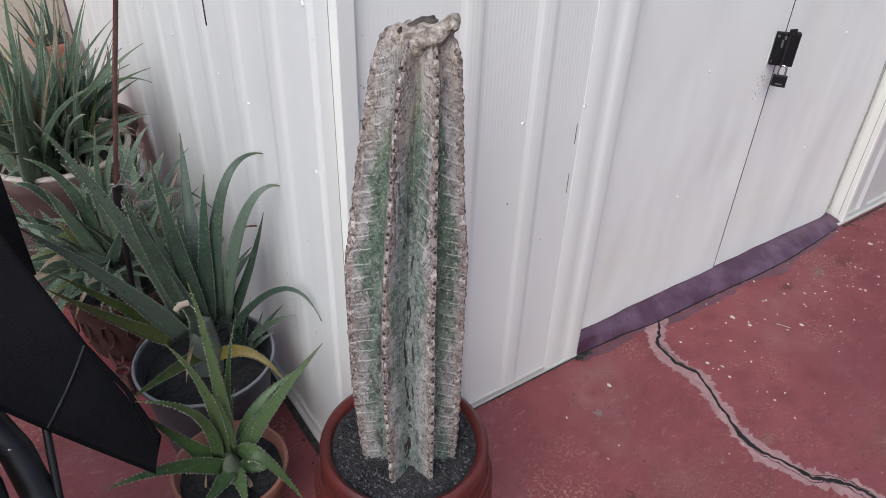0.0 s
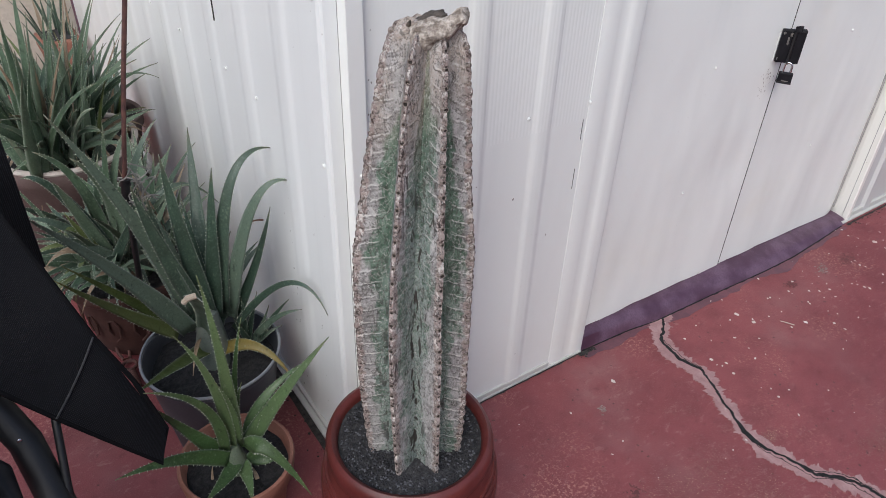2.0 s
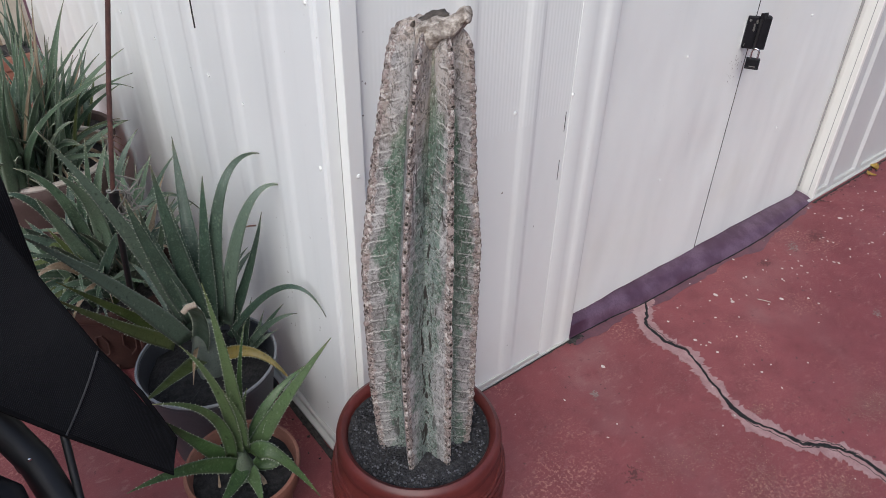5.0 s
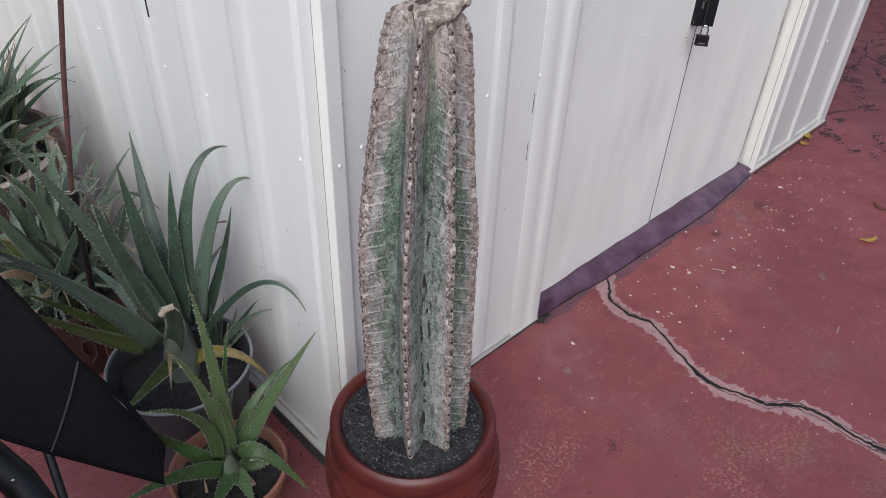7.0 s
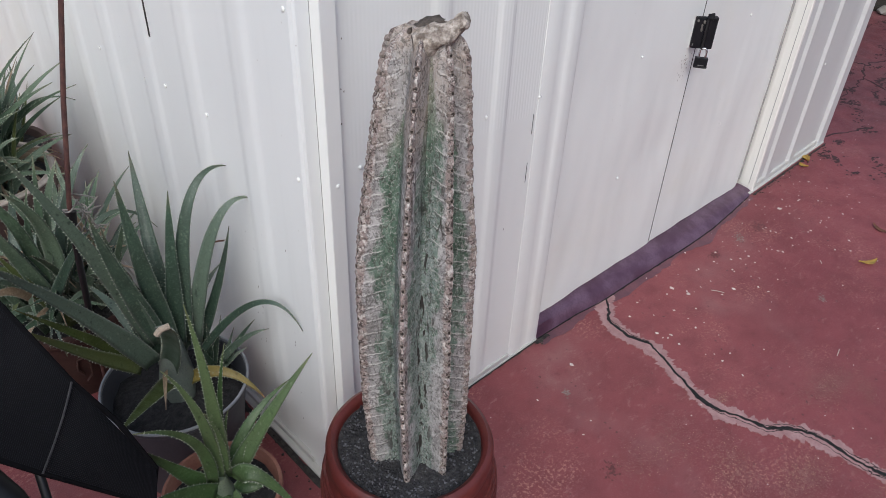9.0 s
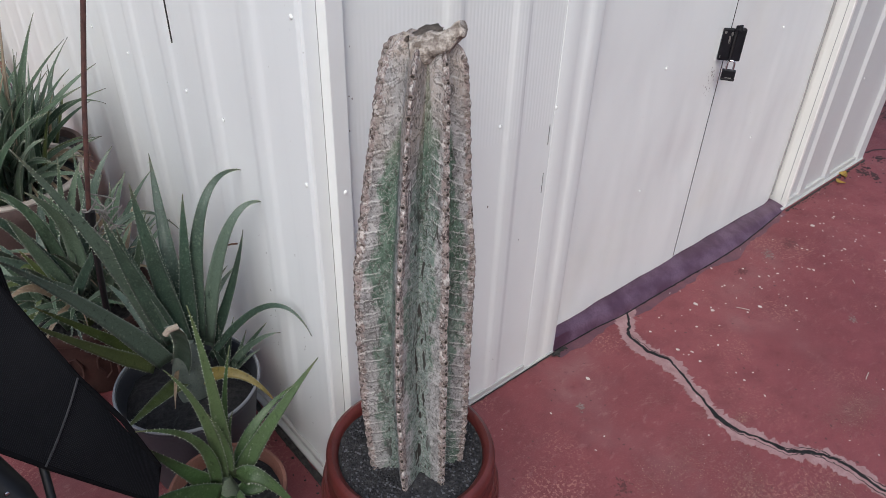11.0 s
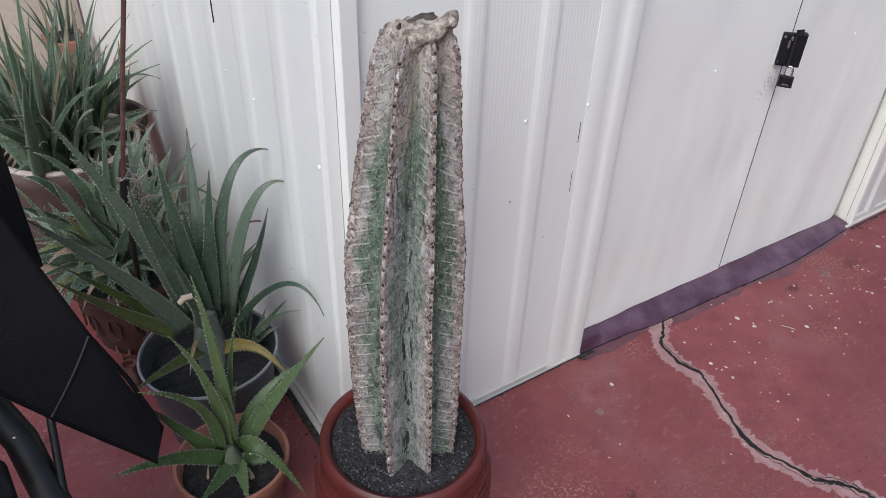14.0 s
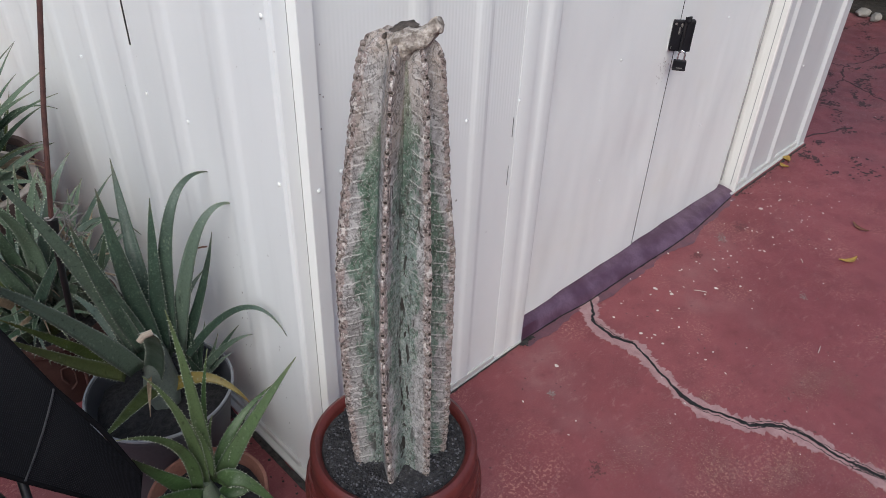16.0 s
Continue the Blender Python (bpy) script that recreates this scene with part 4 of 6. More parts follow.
# ---- the yard's edges ----
def build_surroundings():
    wall = part("wall_back", boxed((-5.0, 2.66, 0), (-0.002, 2.8, 2.3)), STUCCO)
    tagged(wall, "rough beige rendered wall behind the pots", "wall", kind="structure")
    side = part("wall_side", boxed((-5.0, -6.0, 0), (-4.85, 2.66, 2.3)), STUCCO)
    tagged(side, "plain beige rendered boundary wall", "wall", kind="structure")
    bed = part("garden_bed", boxed((5.05, -3.0, -0.02), (9.0, 8.0, 0.03)), BED_SOIL)
    tagged(bed, "dark soil garden bed along the yard", "garden bed", kind="structure")
    rnd = random.Random(11)
    for k in range(34):
        bm = bmesh.new()
        bmesh.ops.create_icosphere(bm, subdivisions=2, radius=1)
        sx, sy, sz = rnd.uniform(0.035, 0.06), rnd.uniform(0.03, 0.055), rnd.uniform(0.025, 0.04)
        for v in bm.verts:
            v.co *= 1 + 0.25 * noise.noise(v.co * 1.3 + Vector((k * 3.1, 0, 0)))
            v.co = Vector((v.co.x * sx, v.co.y * sy, v.co.z * sz))
        ob = part("edging_stone", bm, ROCK, smooth=True)
        ob.location = (5.0 + rnd.uniform(-0.05, 0.05), -1.2 + k * 0.11 + rnd.uniform(-0.03, 0.03), sz * 0.8)
        tagged(ob, "pale rounded stone edging the garden bed", "stone", "edging stones")
    for k, (x, y, h, w) in enumerate(((5.5, 0.9, 0.9, 0.55), (5.6, 0.1, 0.8, 0.5), (5.5, 1.8, 1.0, 0.6), (5.7, -0.7, 0.8, 0.5), (6.4, 0.5, 1.3, 0.8), (6.5, 1.9, 1.4, 0.8))):
        shrub = thing("shrub", (x, y, 0.03), "dense dark green leafy shrub in the garden bed", "shrub", "garden shrubs")
        bm = bmesh.new()
        for j in range(7):
            a = rnd.uniform(0, 6.3)
            tip = (w * 0.7 * math.cos(a), w * 0.7 * math.sin(a), h * rnd.uniform(0.5, 0.9))
            tube(bezier((0, 0, 0), (tip[0] * 0.2, tip[1] * 0.2, tip[2] * 0.6), tip, 5), 0.014, 6, bm, [1, 0.85, 0.7, 0.55, 0.4, 0.25])
        part("stems", bm, TWIG, shrub)
        verts, faces = [], []
        for j in range(2600):
            d = Vector((rnd.gauss(0, 1), rnd.gauss(0, 1), rnd.gauss(0, 1))).normalized() * rnd.uniform(0.35, 1.0) ** 0.6
            lump = 1 + 0.35 * noise.noise(d * 2.2 + Vector((k * 7, 0, 0)))
            p = Vector((d.x * w * lump, d.y * w * lump, h * 0.52 + d.z * h * 0.5 * lump))
            if p.z < 0.02:
                continue
            a = Vector((rnd.gauss(0, 1), rnd.gauss(0, 1), rnd.gauss(0, 0.6))).normalized()
            b = a.cross(Vector((rnd.gauss(0, 1), rnd.gauss(0, 1), 1))).normalized()
            s = rnd.uniform(0.03, 0.06)
            i = len(verts)
            verts += [p - a * s, p + b * s * 0.4, p + a * s + Vector((0, 0, -s * 0.4)), p - b * s * 0.4]
            faces += [(i, i + 1, i + 2), (i, i + 2, i + 3)]
        me = bpy.data.meshes.new("crown")
        me.from_pydata(verts, [], faces)
        me.materials.append(SHRUB)
        new("crown", me).parent = shrub
    # the rest of the yard, behind the viewer
    house = part("wall_house", boxed((-4.85, -6.0, 0), (9.0, -5.85, 2.3)), STUCCO)
    tagged(house, "plain beige rendered boundary wall", "wall", kind="structure")
    fence = part("wall_garden", boxed((9.0, -6.0, 0), (9.15, 9.0, 2.0)), STUCCO)
    tagged(fence, "plain beige rendered boundary wall", "wall", kind="structure")


build_surroundings()


# ---- the columnar cactus in its red pot ----
POT_AT = (-0.014, -0.277, 0.0)


def build_cactus_pot():
    pot = thing("cactus_pot", POT_AT, "dark red glazed terracotta pot with combed wavy bands", "flower pot")
    r = 0.142
    prof = [(0.0, 0.0), (0.105, 0.0), (0.112, 0.01), (0.135, 0.10), (0.152, 0.20), (0.158, 0.27), (0.156, 0.315), (0.148, 0.345), (0.143, 0.358),
            (0.145, 0.366), (0.1475, 0.378), (0.1475, 0.391), (0.144, 0.400), (0.137, 0.404), (0.130, 0.400), (0.1265, 0.392), (0.1255, 0.37), (0.124, 0.33), (0.0, 0.33)]
    body = part("pot_body", lathe(prof, 96, 0.008), GLAZED, pot, smooth=True)
    # combed wavy bands
    for n, (z, amp, f) in enumerate(((0.335, 0.003, 5), (0.323, 0.004, 5), (0.308, 0.005, 6), (0.292, 0.007, 4), (0.276, 0.006, 6), (0.258, 0.007, 5), (0.24, 0.006, 5), (0.22, 0.006, 4))):
        pts = []
        for k in range(121):
            a = 2 * math.pi * k / 120
            zz = z + amp * math.sin(a * f + n * 1.9) + 0.002 * math.sin(a * 17 + n)
            rr = np.interp(zz, [0.20, 0.27, 0.315, 0.345], [0.152, 0.158, 0.156, 0.148])
            pts.append(((rr + 0.0005) * math.cos(a), (rr + 0.0005) * math.sin(a), zz))
        part("combed_line", tube(pts, 0.0038, 6), GLAZED, body, smooth=True)
    bm = lathe([(0.0, 0.387)] + [(0.1265 * k / 10, 0.387) for k in range(1, 11)] + [(0.124, 0.35), (0.0, 0.35)], 48)
    for v in bm.verts:
        if v.co.z > 0.36:
            v.co.z += 0.006 * noise.noise(v.co * 22) + 0.003 * noise.noise(v.co * 70)
    soil = part("soil", bm, SOIL, pot, "black gritty soil", smooth=True)
    rnd = random.Random(3)
    verts, faces = [], []
    for _ in range(2600):
        a, q = rnd.uniform(0, 6.283), 0.122 * math.sqrt(rnd.random())
        c = Vector((q * math.cos(a), q * math.sin(a), 0.389 + rnd.uniform(-0.002, 0.003)))
        s = rnd.uniform(0.0012, 0.0034)
        i = len(verts)
        for k in range(4):
            b = rnd.uniform(0, 0.8) + k * 1.57
            verts.append(c + Vector((math.cos(b), math.sin(b), 0)) * s * rnd.uniform(0.7, 1.2))
        verts += [c + Vector((0, 0, s * 0.8)), c - Vector((0, 0, s))]
        for k in range(4):
            faces += [(i + k, i + (k + 1) % 4, i + 4), (i + (k + 1) % 4, i + k, i + 5)]
    me = bpy.data.meshes.new("grit")
    me.from_pydata(verts, [], faces)
    grit = Mat("soil_grit", 0.9)
    isl = grit.island()
    grit.color(grit.mix(grit.ramp(isl, 0.5, 1.0), (0.026, 0.026, 0.030), (0.115, 0.116, 0.128)))
    me.materials.append(grit.m)
    ob = new("grit", me)
    ob.parent = pot
    ob["kind"] = "stuff"


build_cactus_pot()

CACTUS_BASE = Vector((-0.008, -0.287, 0.366))
CACTUS_TOP = Vector((0.021, -0.259, 1.112))
RIBS = 8
FRONT = math.atan2(-0.71, -0.45)
RIB_TURN = FRONT + 0.06


def cactus_axis(s):
    p = CACTUS_BASE.lerp(CACTUS_TOP, s)
    return p + Vector((-0.010, 0.003, 0)) * math.sin(s * math.pi) ** 0.8


def cactus_radius(s):
    return float(np.interp(s, [0, 0.05, 0.2, 0.4, 0.58, 0.72, 0.85, 0.94, 0.97, 0.99, 1.0], [0.078, 0.084, 0.088, 0.091, 0.0885, 0.077, 0.067, 0.059, 0.054, 0.044, 0.030]))


def rib_lean(p):
    """The ribs do not stand evenly: how far, in radians, the stem's skin is turned at rib position p."""
    return float(np.interp(p % RIBS, [0, 4, 5, 6, 7, 8], [0, 0, -0.12, -0.17, 0, 0]))


def build_cactus():
    cactus = thing("cactus", CACTUS_BASE, "tall weathered grey-green ribbed columnar cactus with cut dry top", "cactus")
    per, nz = 30, 420
    seg = RIBS * per
    areoles = 33
    bm = bmesh.new()
    uv = bm.loops.layers.uv.new("UVMap")
    rings = []
    for j in range(nz + 1):
        s = j / nz
        c, R = cactus_axis(s) - CACTUS_BASE, cactus_radius(s)
        ring = []
        for k in range(seg):
            rib = k // per
            u = (k % per) / per * 2 - 1
            crest = 1 - abs(u)
            # crest = 0 in the valley, 1 on the rib's edge; the ribs are set half a step off the seam
            a = RIB_TURN + 2 * math.pi * (k / seg) + rib_lean(k / per - 0.5) + 0.05 * noise.noise((s * 3, rib * 5.1, 0))
            step = s * areoles + 0.37 * rib + 0.5 * noise.noise((s * 7, rib * 4.4, 2))
            phase = (step + 0.55 * crest) % 1.0
            scallop = abs(math.sin(math.pi * step))
            outer = min(1.0, max(0.0, (crest - 0.30) / 0.3))
            wall = min(1.0, crest / 0.93)
            hollow = max(0.0, wall - 0.10) / 0.90
            prof = 0.55 + 0.45 * (0.84 * hollow ** 1.2 + 0.16 * hollow ** 5)
            r = R * prof * (1 + 0.035 * noise.noise((s * 6, rib * 3.7, 0.5)))
            r += 0.0060 * crest ** 3 * (scallop ** 0.55 - 0.7)
            front = max(0.0, math.cos(a - FRONT)) ** 2
            r += 0.0046 * outer * (0.5 - phase) * (1 - crest ** 3) * (1 - 0.85 * front)
            r += 0.0013 * noise.noise((s * 60, rib * 2.1 + u * 3.5, 7)) + 0.0007 * noise.noise((s * 170, rib * 9.1 + u * 9, 3))
            lift = 0.0
            ring.append((bm.verts.new(c + Vector((math.cos(a) * r, math.sin(a) * r, lift))), crest, step / areoles))
        rings.append(ring)
    for a, b in zip(rings, rings[1:]):
        for k in range(seg):
            q = (a[k], a[(k + 1) % seg], b[(k + 1) % seg], b[k])
            f = bm.faces.new([v for v, _, _ in q])
            for loop, (_, crest, s) in zip(f.loops, q):
                loop[uv].uv = (crest, s)
    f = bm.faces.new([v for v, _, _ in rings[-1]])
    for loop in f.loops:
        loop[uv].uv = (0.5, 1.0)
    part("stem", bm, CACTUS_SKIN, cactus, smooth=True)
    # areoles along the rib edges: a corky ring round a dark pit
    rnd = random.Random(8)
    bm = lathe([(0.0, 0.0006), (0.0019, 0.0006), (0.0024, 0.0026), (0.0032, 0.0030), (0.0042, 0.0016), (0.0046, -0.004), (0.0, -0.004)], 10)
    shape = part("areole", bm, (RING, AREOLE), cactus, smooth=True)
    for p in shape.data.polygons:
        p.material_index = 1 if p.center.xy.length < 0.0023 and p.center.z > 0 else 0
    first = True
    for rib in range(RIBS):
        for n in range(1, areoles + 3):
            s = (n - 0.37 * rib) / areoles
            s -= 0.5 * noise.noise((s * 7, rib * 4.4, 2)) / areoles
            if not 0.015 < s < 0.975:
                continue
            a = RIB_TURN + 2 * math.pi * (rib + 0.5) / RIBS + rib_lean(rib) + 0.05 * noise.noise((s * 3, rib * 5.1, 0))
            R = cactus_radius(s) * (1 + 0.035 * noise.noise((s * 6, rib * 3.7, 0.5)))
            c = cactus_axis(s) - CACTUS_BASE + Vector((math.cos(a), math.sin(a), 0)) * (R - 0.0022)
            ob = shape if first else new("areole", shape.data)
            first = False
            ob.parent = cactus
            ob.matrix_basis = Matrix.Translation(c) @ Matrix.Rotation(a, 4, "Z") @ Matrix.Rotation(radians(78 + rnd.uniform(-10, 10)), 4, "Y") @ Matrix.Diagonal((rnd.uniform(0.75, 1.05), rnd.uniform(0.8, 1.2), 1, 1)) @ Matrix.Scale(rnd.uniform(0.75, 1.15), 4)
    # dried top with a sideways stub
    top = cactus_axis(1.0) - CACTUS_BASE
    bm = bmesh.new()
    bmesh.ops.create_icosphere(bm, subdivisions=4, radius=1)
    for v in bm.verts:
        d = v.co.copy()
        k = 1 + 0.30 * noise.noise(d * 1.7 + Vector((4, 0, 0))) + 0.3 * noise.noise(d * 5) + 0.2 * noise.noise(d * 12)
        v.co = Vector((d.x * 0.022 * k, d.y * 0.020 * k, d.z * 0.007 * k + 0.25 * d.x * 0.04 - 0.003))
    bmesh.ops.translate(bm, verts=bm.verts[:], vec=top)
    part("dried_crown", bm, DARK_TOP, cactus, "blackened dried top", smooth=True)
    rnd = random.Random(12)
    for _ in range(14):
        a = rnd.uniform(0, 6.283)
        q = top + Vector((math.cos(a) * 0.026, math.sin(a) * 0.024, -0.002))
        bm = tube([q, q + Vector((rnd.uniform(-0.006, 0.006), rnd.uniform(-0.006, 0.006), rnd.uniform(0.003, 0.009)))], 0.0022, 6, None, [1.6, 0.4])
        part("dry_shred", bm, rnd.choice((DARK_TOP, DRY_TOP)), cactus, smooth=True)
    side = Vector((0.85, -0.53, 0))
    toward = Vector((-0.53, -0.85, 0))
    pts = [top + side * x + toward * 0.024 + Vector((0, 0, z)) for x, z in ((-0.022, -0.014), (-0.012, -0.012), (0.002, -0.008), (0.014, -0.003), (0.026, 0.003), (0.034, 0.009), (0.040, 0.015), (0.043, 0.019))]
    bm = tube(pts, 0.0135, 20, None, [0.8, 1.25, 1.3, 1.15, 0.95, 0.82, 0.74, 0.5])
    bmesh.ops.subdivide_edges(bm, edges=bm.edges[:], cuts=3, use_grid_fill=True)
    for v in bm.verts:
        d = 0.005 * noise.noise(v.co * 55) + 0.0022 * noise.noise(v.co * 150) + 0.001 * noise.noise(v.co * 400)
        v.co += Vector((d, d * 0.6, d))
    part("dried_stub", bm, DRY_TOP, cactus, "dry grey-brown corky stub", smooth=True)


build_cactus()


# ---- aloes ----
def leaf_mesh(b, k, t, w, face, teeth=True, cut=False, n=22, thick=0.34, fold=0.26):
    """One fleshy aloe leaf along a curve; face: the way in which its upper side looks."""
    bm = bmesh.new()
    uv = bm.loops.layers.uv.new("UVMap")
    line = bezier(b, k, t, n)
    length = sum((q - p).length for p, q in zip(line, line[1:]))
    section = [(-1, 0.0), (-0.55, -fold * 0.7), (0, -fold), (0.55, -fold * 0.7), (1, 0.0), (0.72, -thick * 0.75), (0, -thick - fold), (-0.72, -thick * 0.75)]
    rings = []
    for j, p in enumerate(line):
        s = j / n
        d = (line[min(j + 1, n)] - line[max(j - 1, 0)]).normalized()
        side = d.cross(face)
        side = side.normalized() if side.length > 1e-4 else Vector((1, 0, 0))
        up = side.cross(d)
        wid = w * 0.5 * ((0.78 + 0.22 * min(1, s * 5)) * (1 - s) ** 0.85 if not cut else 1.0 - 0.25 * s)
        wid = max(wid, 0.0008)
        wob = 1 + 0.05 * noise.noise((s * 6, b[0] * 90, t[2] * 50))
        rings.append([(bm.verts.new(p + side * x * wid * wob + up * y * wid), (x * 0.5 + 0.5, s)) for x, y in section])
    for a, c in zip(rings, rings[1:]):
        for q in range(8):
            quad = (a[q], a[(q + 1) % 8], c[(q + 1) % 8], c[q])
            f = bm.faces.new([v for v, _ in quad])
            f.smooth = True
            for loop, (_, at) in zip(f.loops, quad):
                loop[uv].uv = at
    for ring in (rings[0], rings[-1]):
        bm.faces.new([v for v, _ in ring])
    if teeth:
        count = max(6, int(length / 0.011))
        for e in (0, 4):
            for m in range(1, count):
                s = (m + 0.3 * math.sin(m * 7.7 + e)) / count * 0.94 + 0.02
                j = min(int(s * n), n - 1)
                f0 = s * n - j
                p = rings[j][e][0].co.lerp(rings[j + 1][e][0].co, f0)
                inner = rings[j][2][0].co.lerp(rings[j + 1][2][0].co, f0)
                out = (p - inner).normalized()
                d = (line[j + 1] - line[j]).normalized()
                h = min(0.0025, 0.0009 + 0.040 * w) * (0.75 + 0.4 * math.sin(m * 5.3 + e) ** 2)
                va, vb, vc, vd = (bm.verts.new(q) for q in (p - d * 0.0014 - out * 0.001, p + d * 0.0013 - out * 0.001, p + out * h + d * 0.0012, p + d.cross(out) * 0.0012 - out * 0.0006))
                for tri in ((va, vb, vc), (va, vd, vc), (vb, vd, vc)):
                    bm.faces.new(tri).material_index = 1
    return bm


def add_leaf(plant, spec, skin, face=(-0.40, -0.62, 0.68), wide=1.0, **more):
    b, k, t, w = spec
    w *= wide
    bm = leaf_mesh(b, k, t, w, Vector(face).normalized(), **more)
    me_ob = part("leaf", bm, (skin, TOOTH), plant)
    return me_ob


A_SMALL = [
    ((0.006, -0.004, 0.028), (0.015, -0.012, 0.263), (-0.005, -0.019, 0.455), 0.036),
    ((-0.004, -0.002, 0.024), (0.001, -0.009, 0.225), (-0.059, -0.008, 0.344), 0.03),
    ((-0.018, -0.004, 0.024), (-0.008, -0.02, 0.198), (-0.127, -0.025, 0.264), 0.03),
    ((-0.015, -0.005, 0.005), (-0.057, 0.018, 0.061), (-0.123, 0.03, 0.183), 0.044),
    ((0.018, -0.004, 0.006), (0.095, -0.01, 0.116), (0.207, -0.023, 0.225), 0.044),
    ((0.028, 0.003, 0.014), (0.056, 0.014, 0.126), (0.181, 0.024, 0.139), 0.034),
    ((0.019, -0.018, 0.02), (0.043, -0.048, 0.092), (0.104, -0.114, -0.078), 0.045),
    ((-0.013, -0.011, 0.001), (-0.092, -0.02, 0.093), (-0.209, -0.048, 0.122), 0.04),
    ((-0.004, -0.014, -0.008), (-0.033, -0.036, -0.016), (-0.087, -0.084, 0.009), 0.04),
    ((0.005, -0.016, -0.018), (0.009, -0.045, -0.023), (-0.008, -0.101, -0.033), 0.038),
    ((0.01, 0.002, 0.01), (0.018, 0.009, 0.188), (0.062, 0.018, 0.309), 0.022),
    ((0.007, -0.006, 0.037), (0.02, -0.017, 0.12), (-0.014, -0.028, 0.23), 0.02),
    ((0.021, -0.007, -0.013), (0.047, -0.018, -0.048), (0.079, -0.037, -0.018), 0.035),
    ((0.013, -0.003, 0.022), (0.014, -0.003, 0.128), (0.036, -0.007, 0.184), 0.02),
]
A_LARGE = [
    ((0.008, -0.002, 0.02), (0.05, 0.123, 0.23), (0.094, 0.248, 0.349), 0.05),
    ((0.037, -0.008, 0.036), (0.079, 0.022, 0.433), (0.205, 0.034, 0.364), 0.036),
    ((0.049, -0.01, 0.016), (0.118, -0.030, 0.385), (0.208, -0.041, 0.322), 0.036),
    ((0.062, -0.005, 0.006), (0.137, -0.007, 0.143), (0.177, 0.014, 0.242), 0.028),
    ((0.049, -0.01, -0.026), (0.174, -0.12, 0.234), (0.192, -0.207, 0.094), 0.02),
    ((0.017, -0.004, 0.026), (0.045, 0.01, 0.24), (0.072, 0.023, 0.361), 0.042),
    ((-0.025, -0.001, 0.043), (-0.086, 0.001, 0.329), (-0.185, -0.002, 0.545), 0.046),
    ((-0.013, -0.005, 0.048), (-0.076, -0.006, 0.288), (-0.089, -0.033, 0.397), 0.046),
    ((-0.038, -0.001, 0.001), (-0.124, -0.0, 0.191), (-0.264, -0.006, 0.375), 0.05),
    ((-0.061, 0.001, 0.003), (-0.163, -0.001, 0.109), (-0.253, -0.029, 0.248), 0.036),
    ((-0.052, 0.006, 0.01), (-0.133, 0.015, 0.117), (-0.232, 0.018, 0.242), 0.034),
    ((0.004, -0.001, 0.03), (-0.02, 0.004, 0.283), (-0.023, 0.005, 0.426), 0.05),
    ((-0.018, 0.004, -0.037), (-0.012, -0.078, 0.090), (-0.050, -0.15, 0.202), 0.046),
    ((-0.004, 0.001, -0.059), (-0.099, -0.107, 0.025), (-0.19, -0.216, 0.092), 0.04),
    ((0.014, -0.021, -0.062), (0.089, -0.071, -0.003), (0.124, -0.148, -0.105), 0.034),
    ((0.094, -0.02, -0.057), (0.144, -0.048, 0.015), (0.188, -0.075, 0.015), 0.02),
    ((0.099, -0.021, -0.068), (0.136, -0.036, -0.001), (0.17, -0.05, 0.035), 0.018),
    ((0.048, -0.007, 0.006), (0.08, -0.008, 0.118), (0.108, -0.002, 0.201), 0.034),
    ((0.033, 0.002, 0.006), (0.054, 0.015, 0.147), (0.098, 0.041, 0.292), 0.03),
    ((-0.022, 0.009, 0.002), (-0.054, 0.024, 0.177), (-0.055, 0.042, 0.326), 0.05),
    ((0.075, -0.016, -0.063), (0.089, -0.018, -0.012), (0.11, -0.023, 0.065), 0.018),
    ((0.086, -0.018, -0.07), (0.11, -0.023, -0.041), (0.131, -0.027, 0.02), 0.017),
    ((0.068, -0.017, -0.058), (0.076, -0.025, 0.009), (0.07, -0.035, 0.072), 0.018),
    ((0.092, -0.019, -0.079), (0.123, -0.026, -0.053), (0.154, -0.032, -0.047), 0.016),
    ((0.075, -0.02, -0.07), (0.064, -0.026, -0.034), (0.045, -0.04, 0.032), 0.02),
]
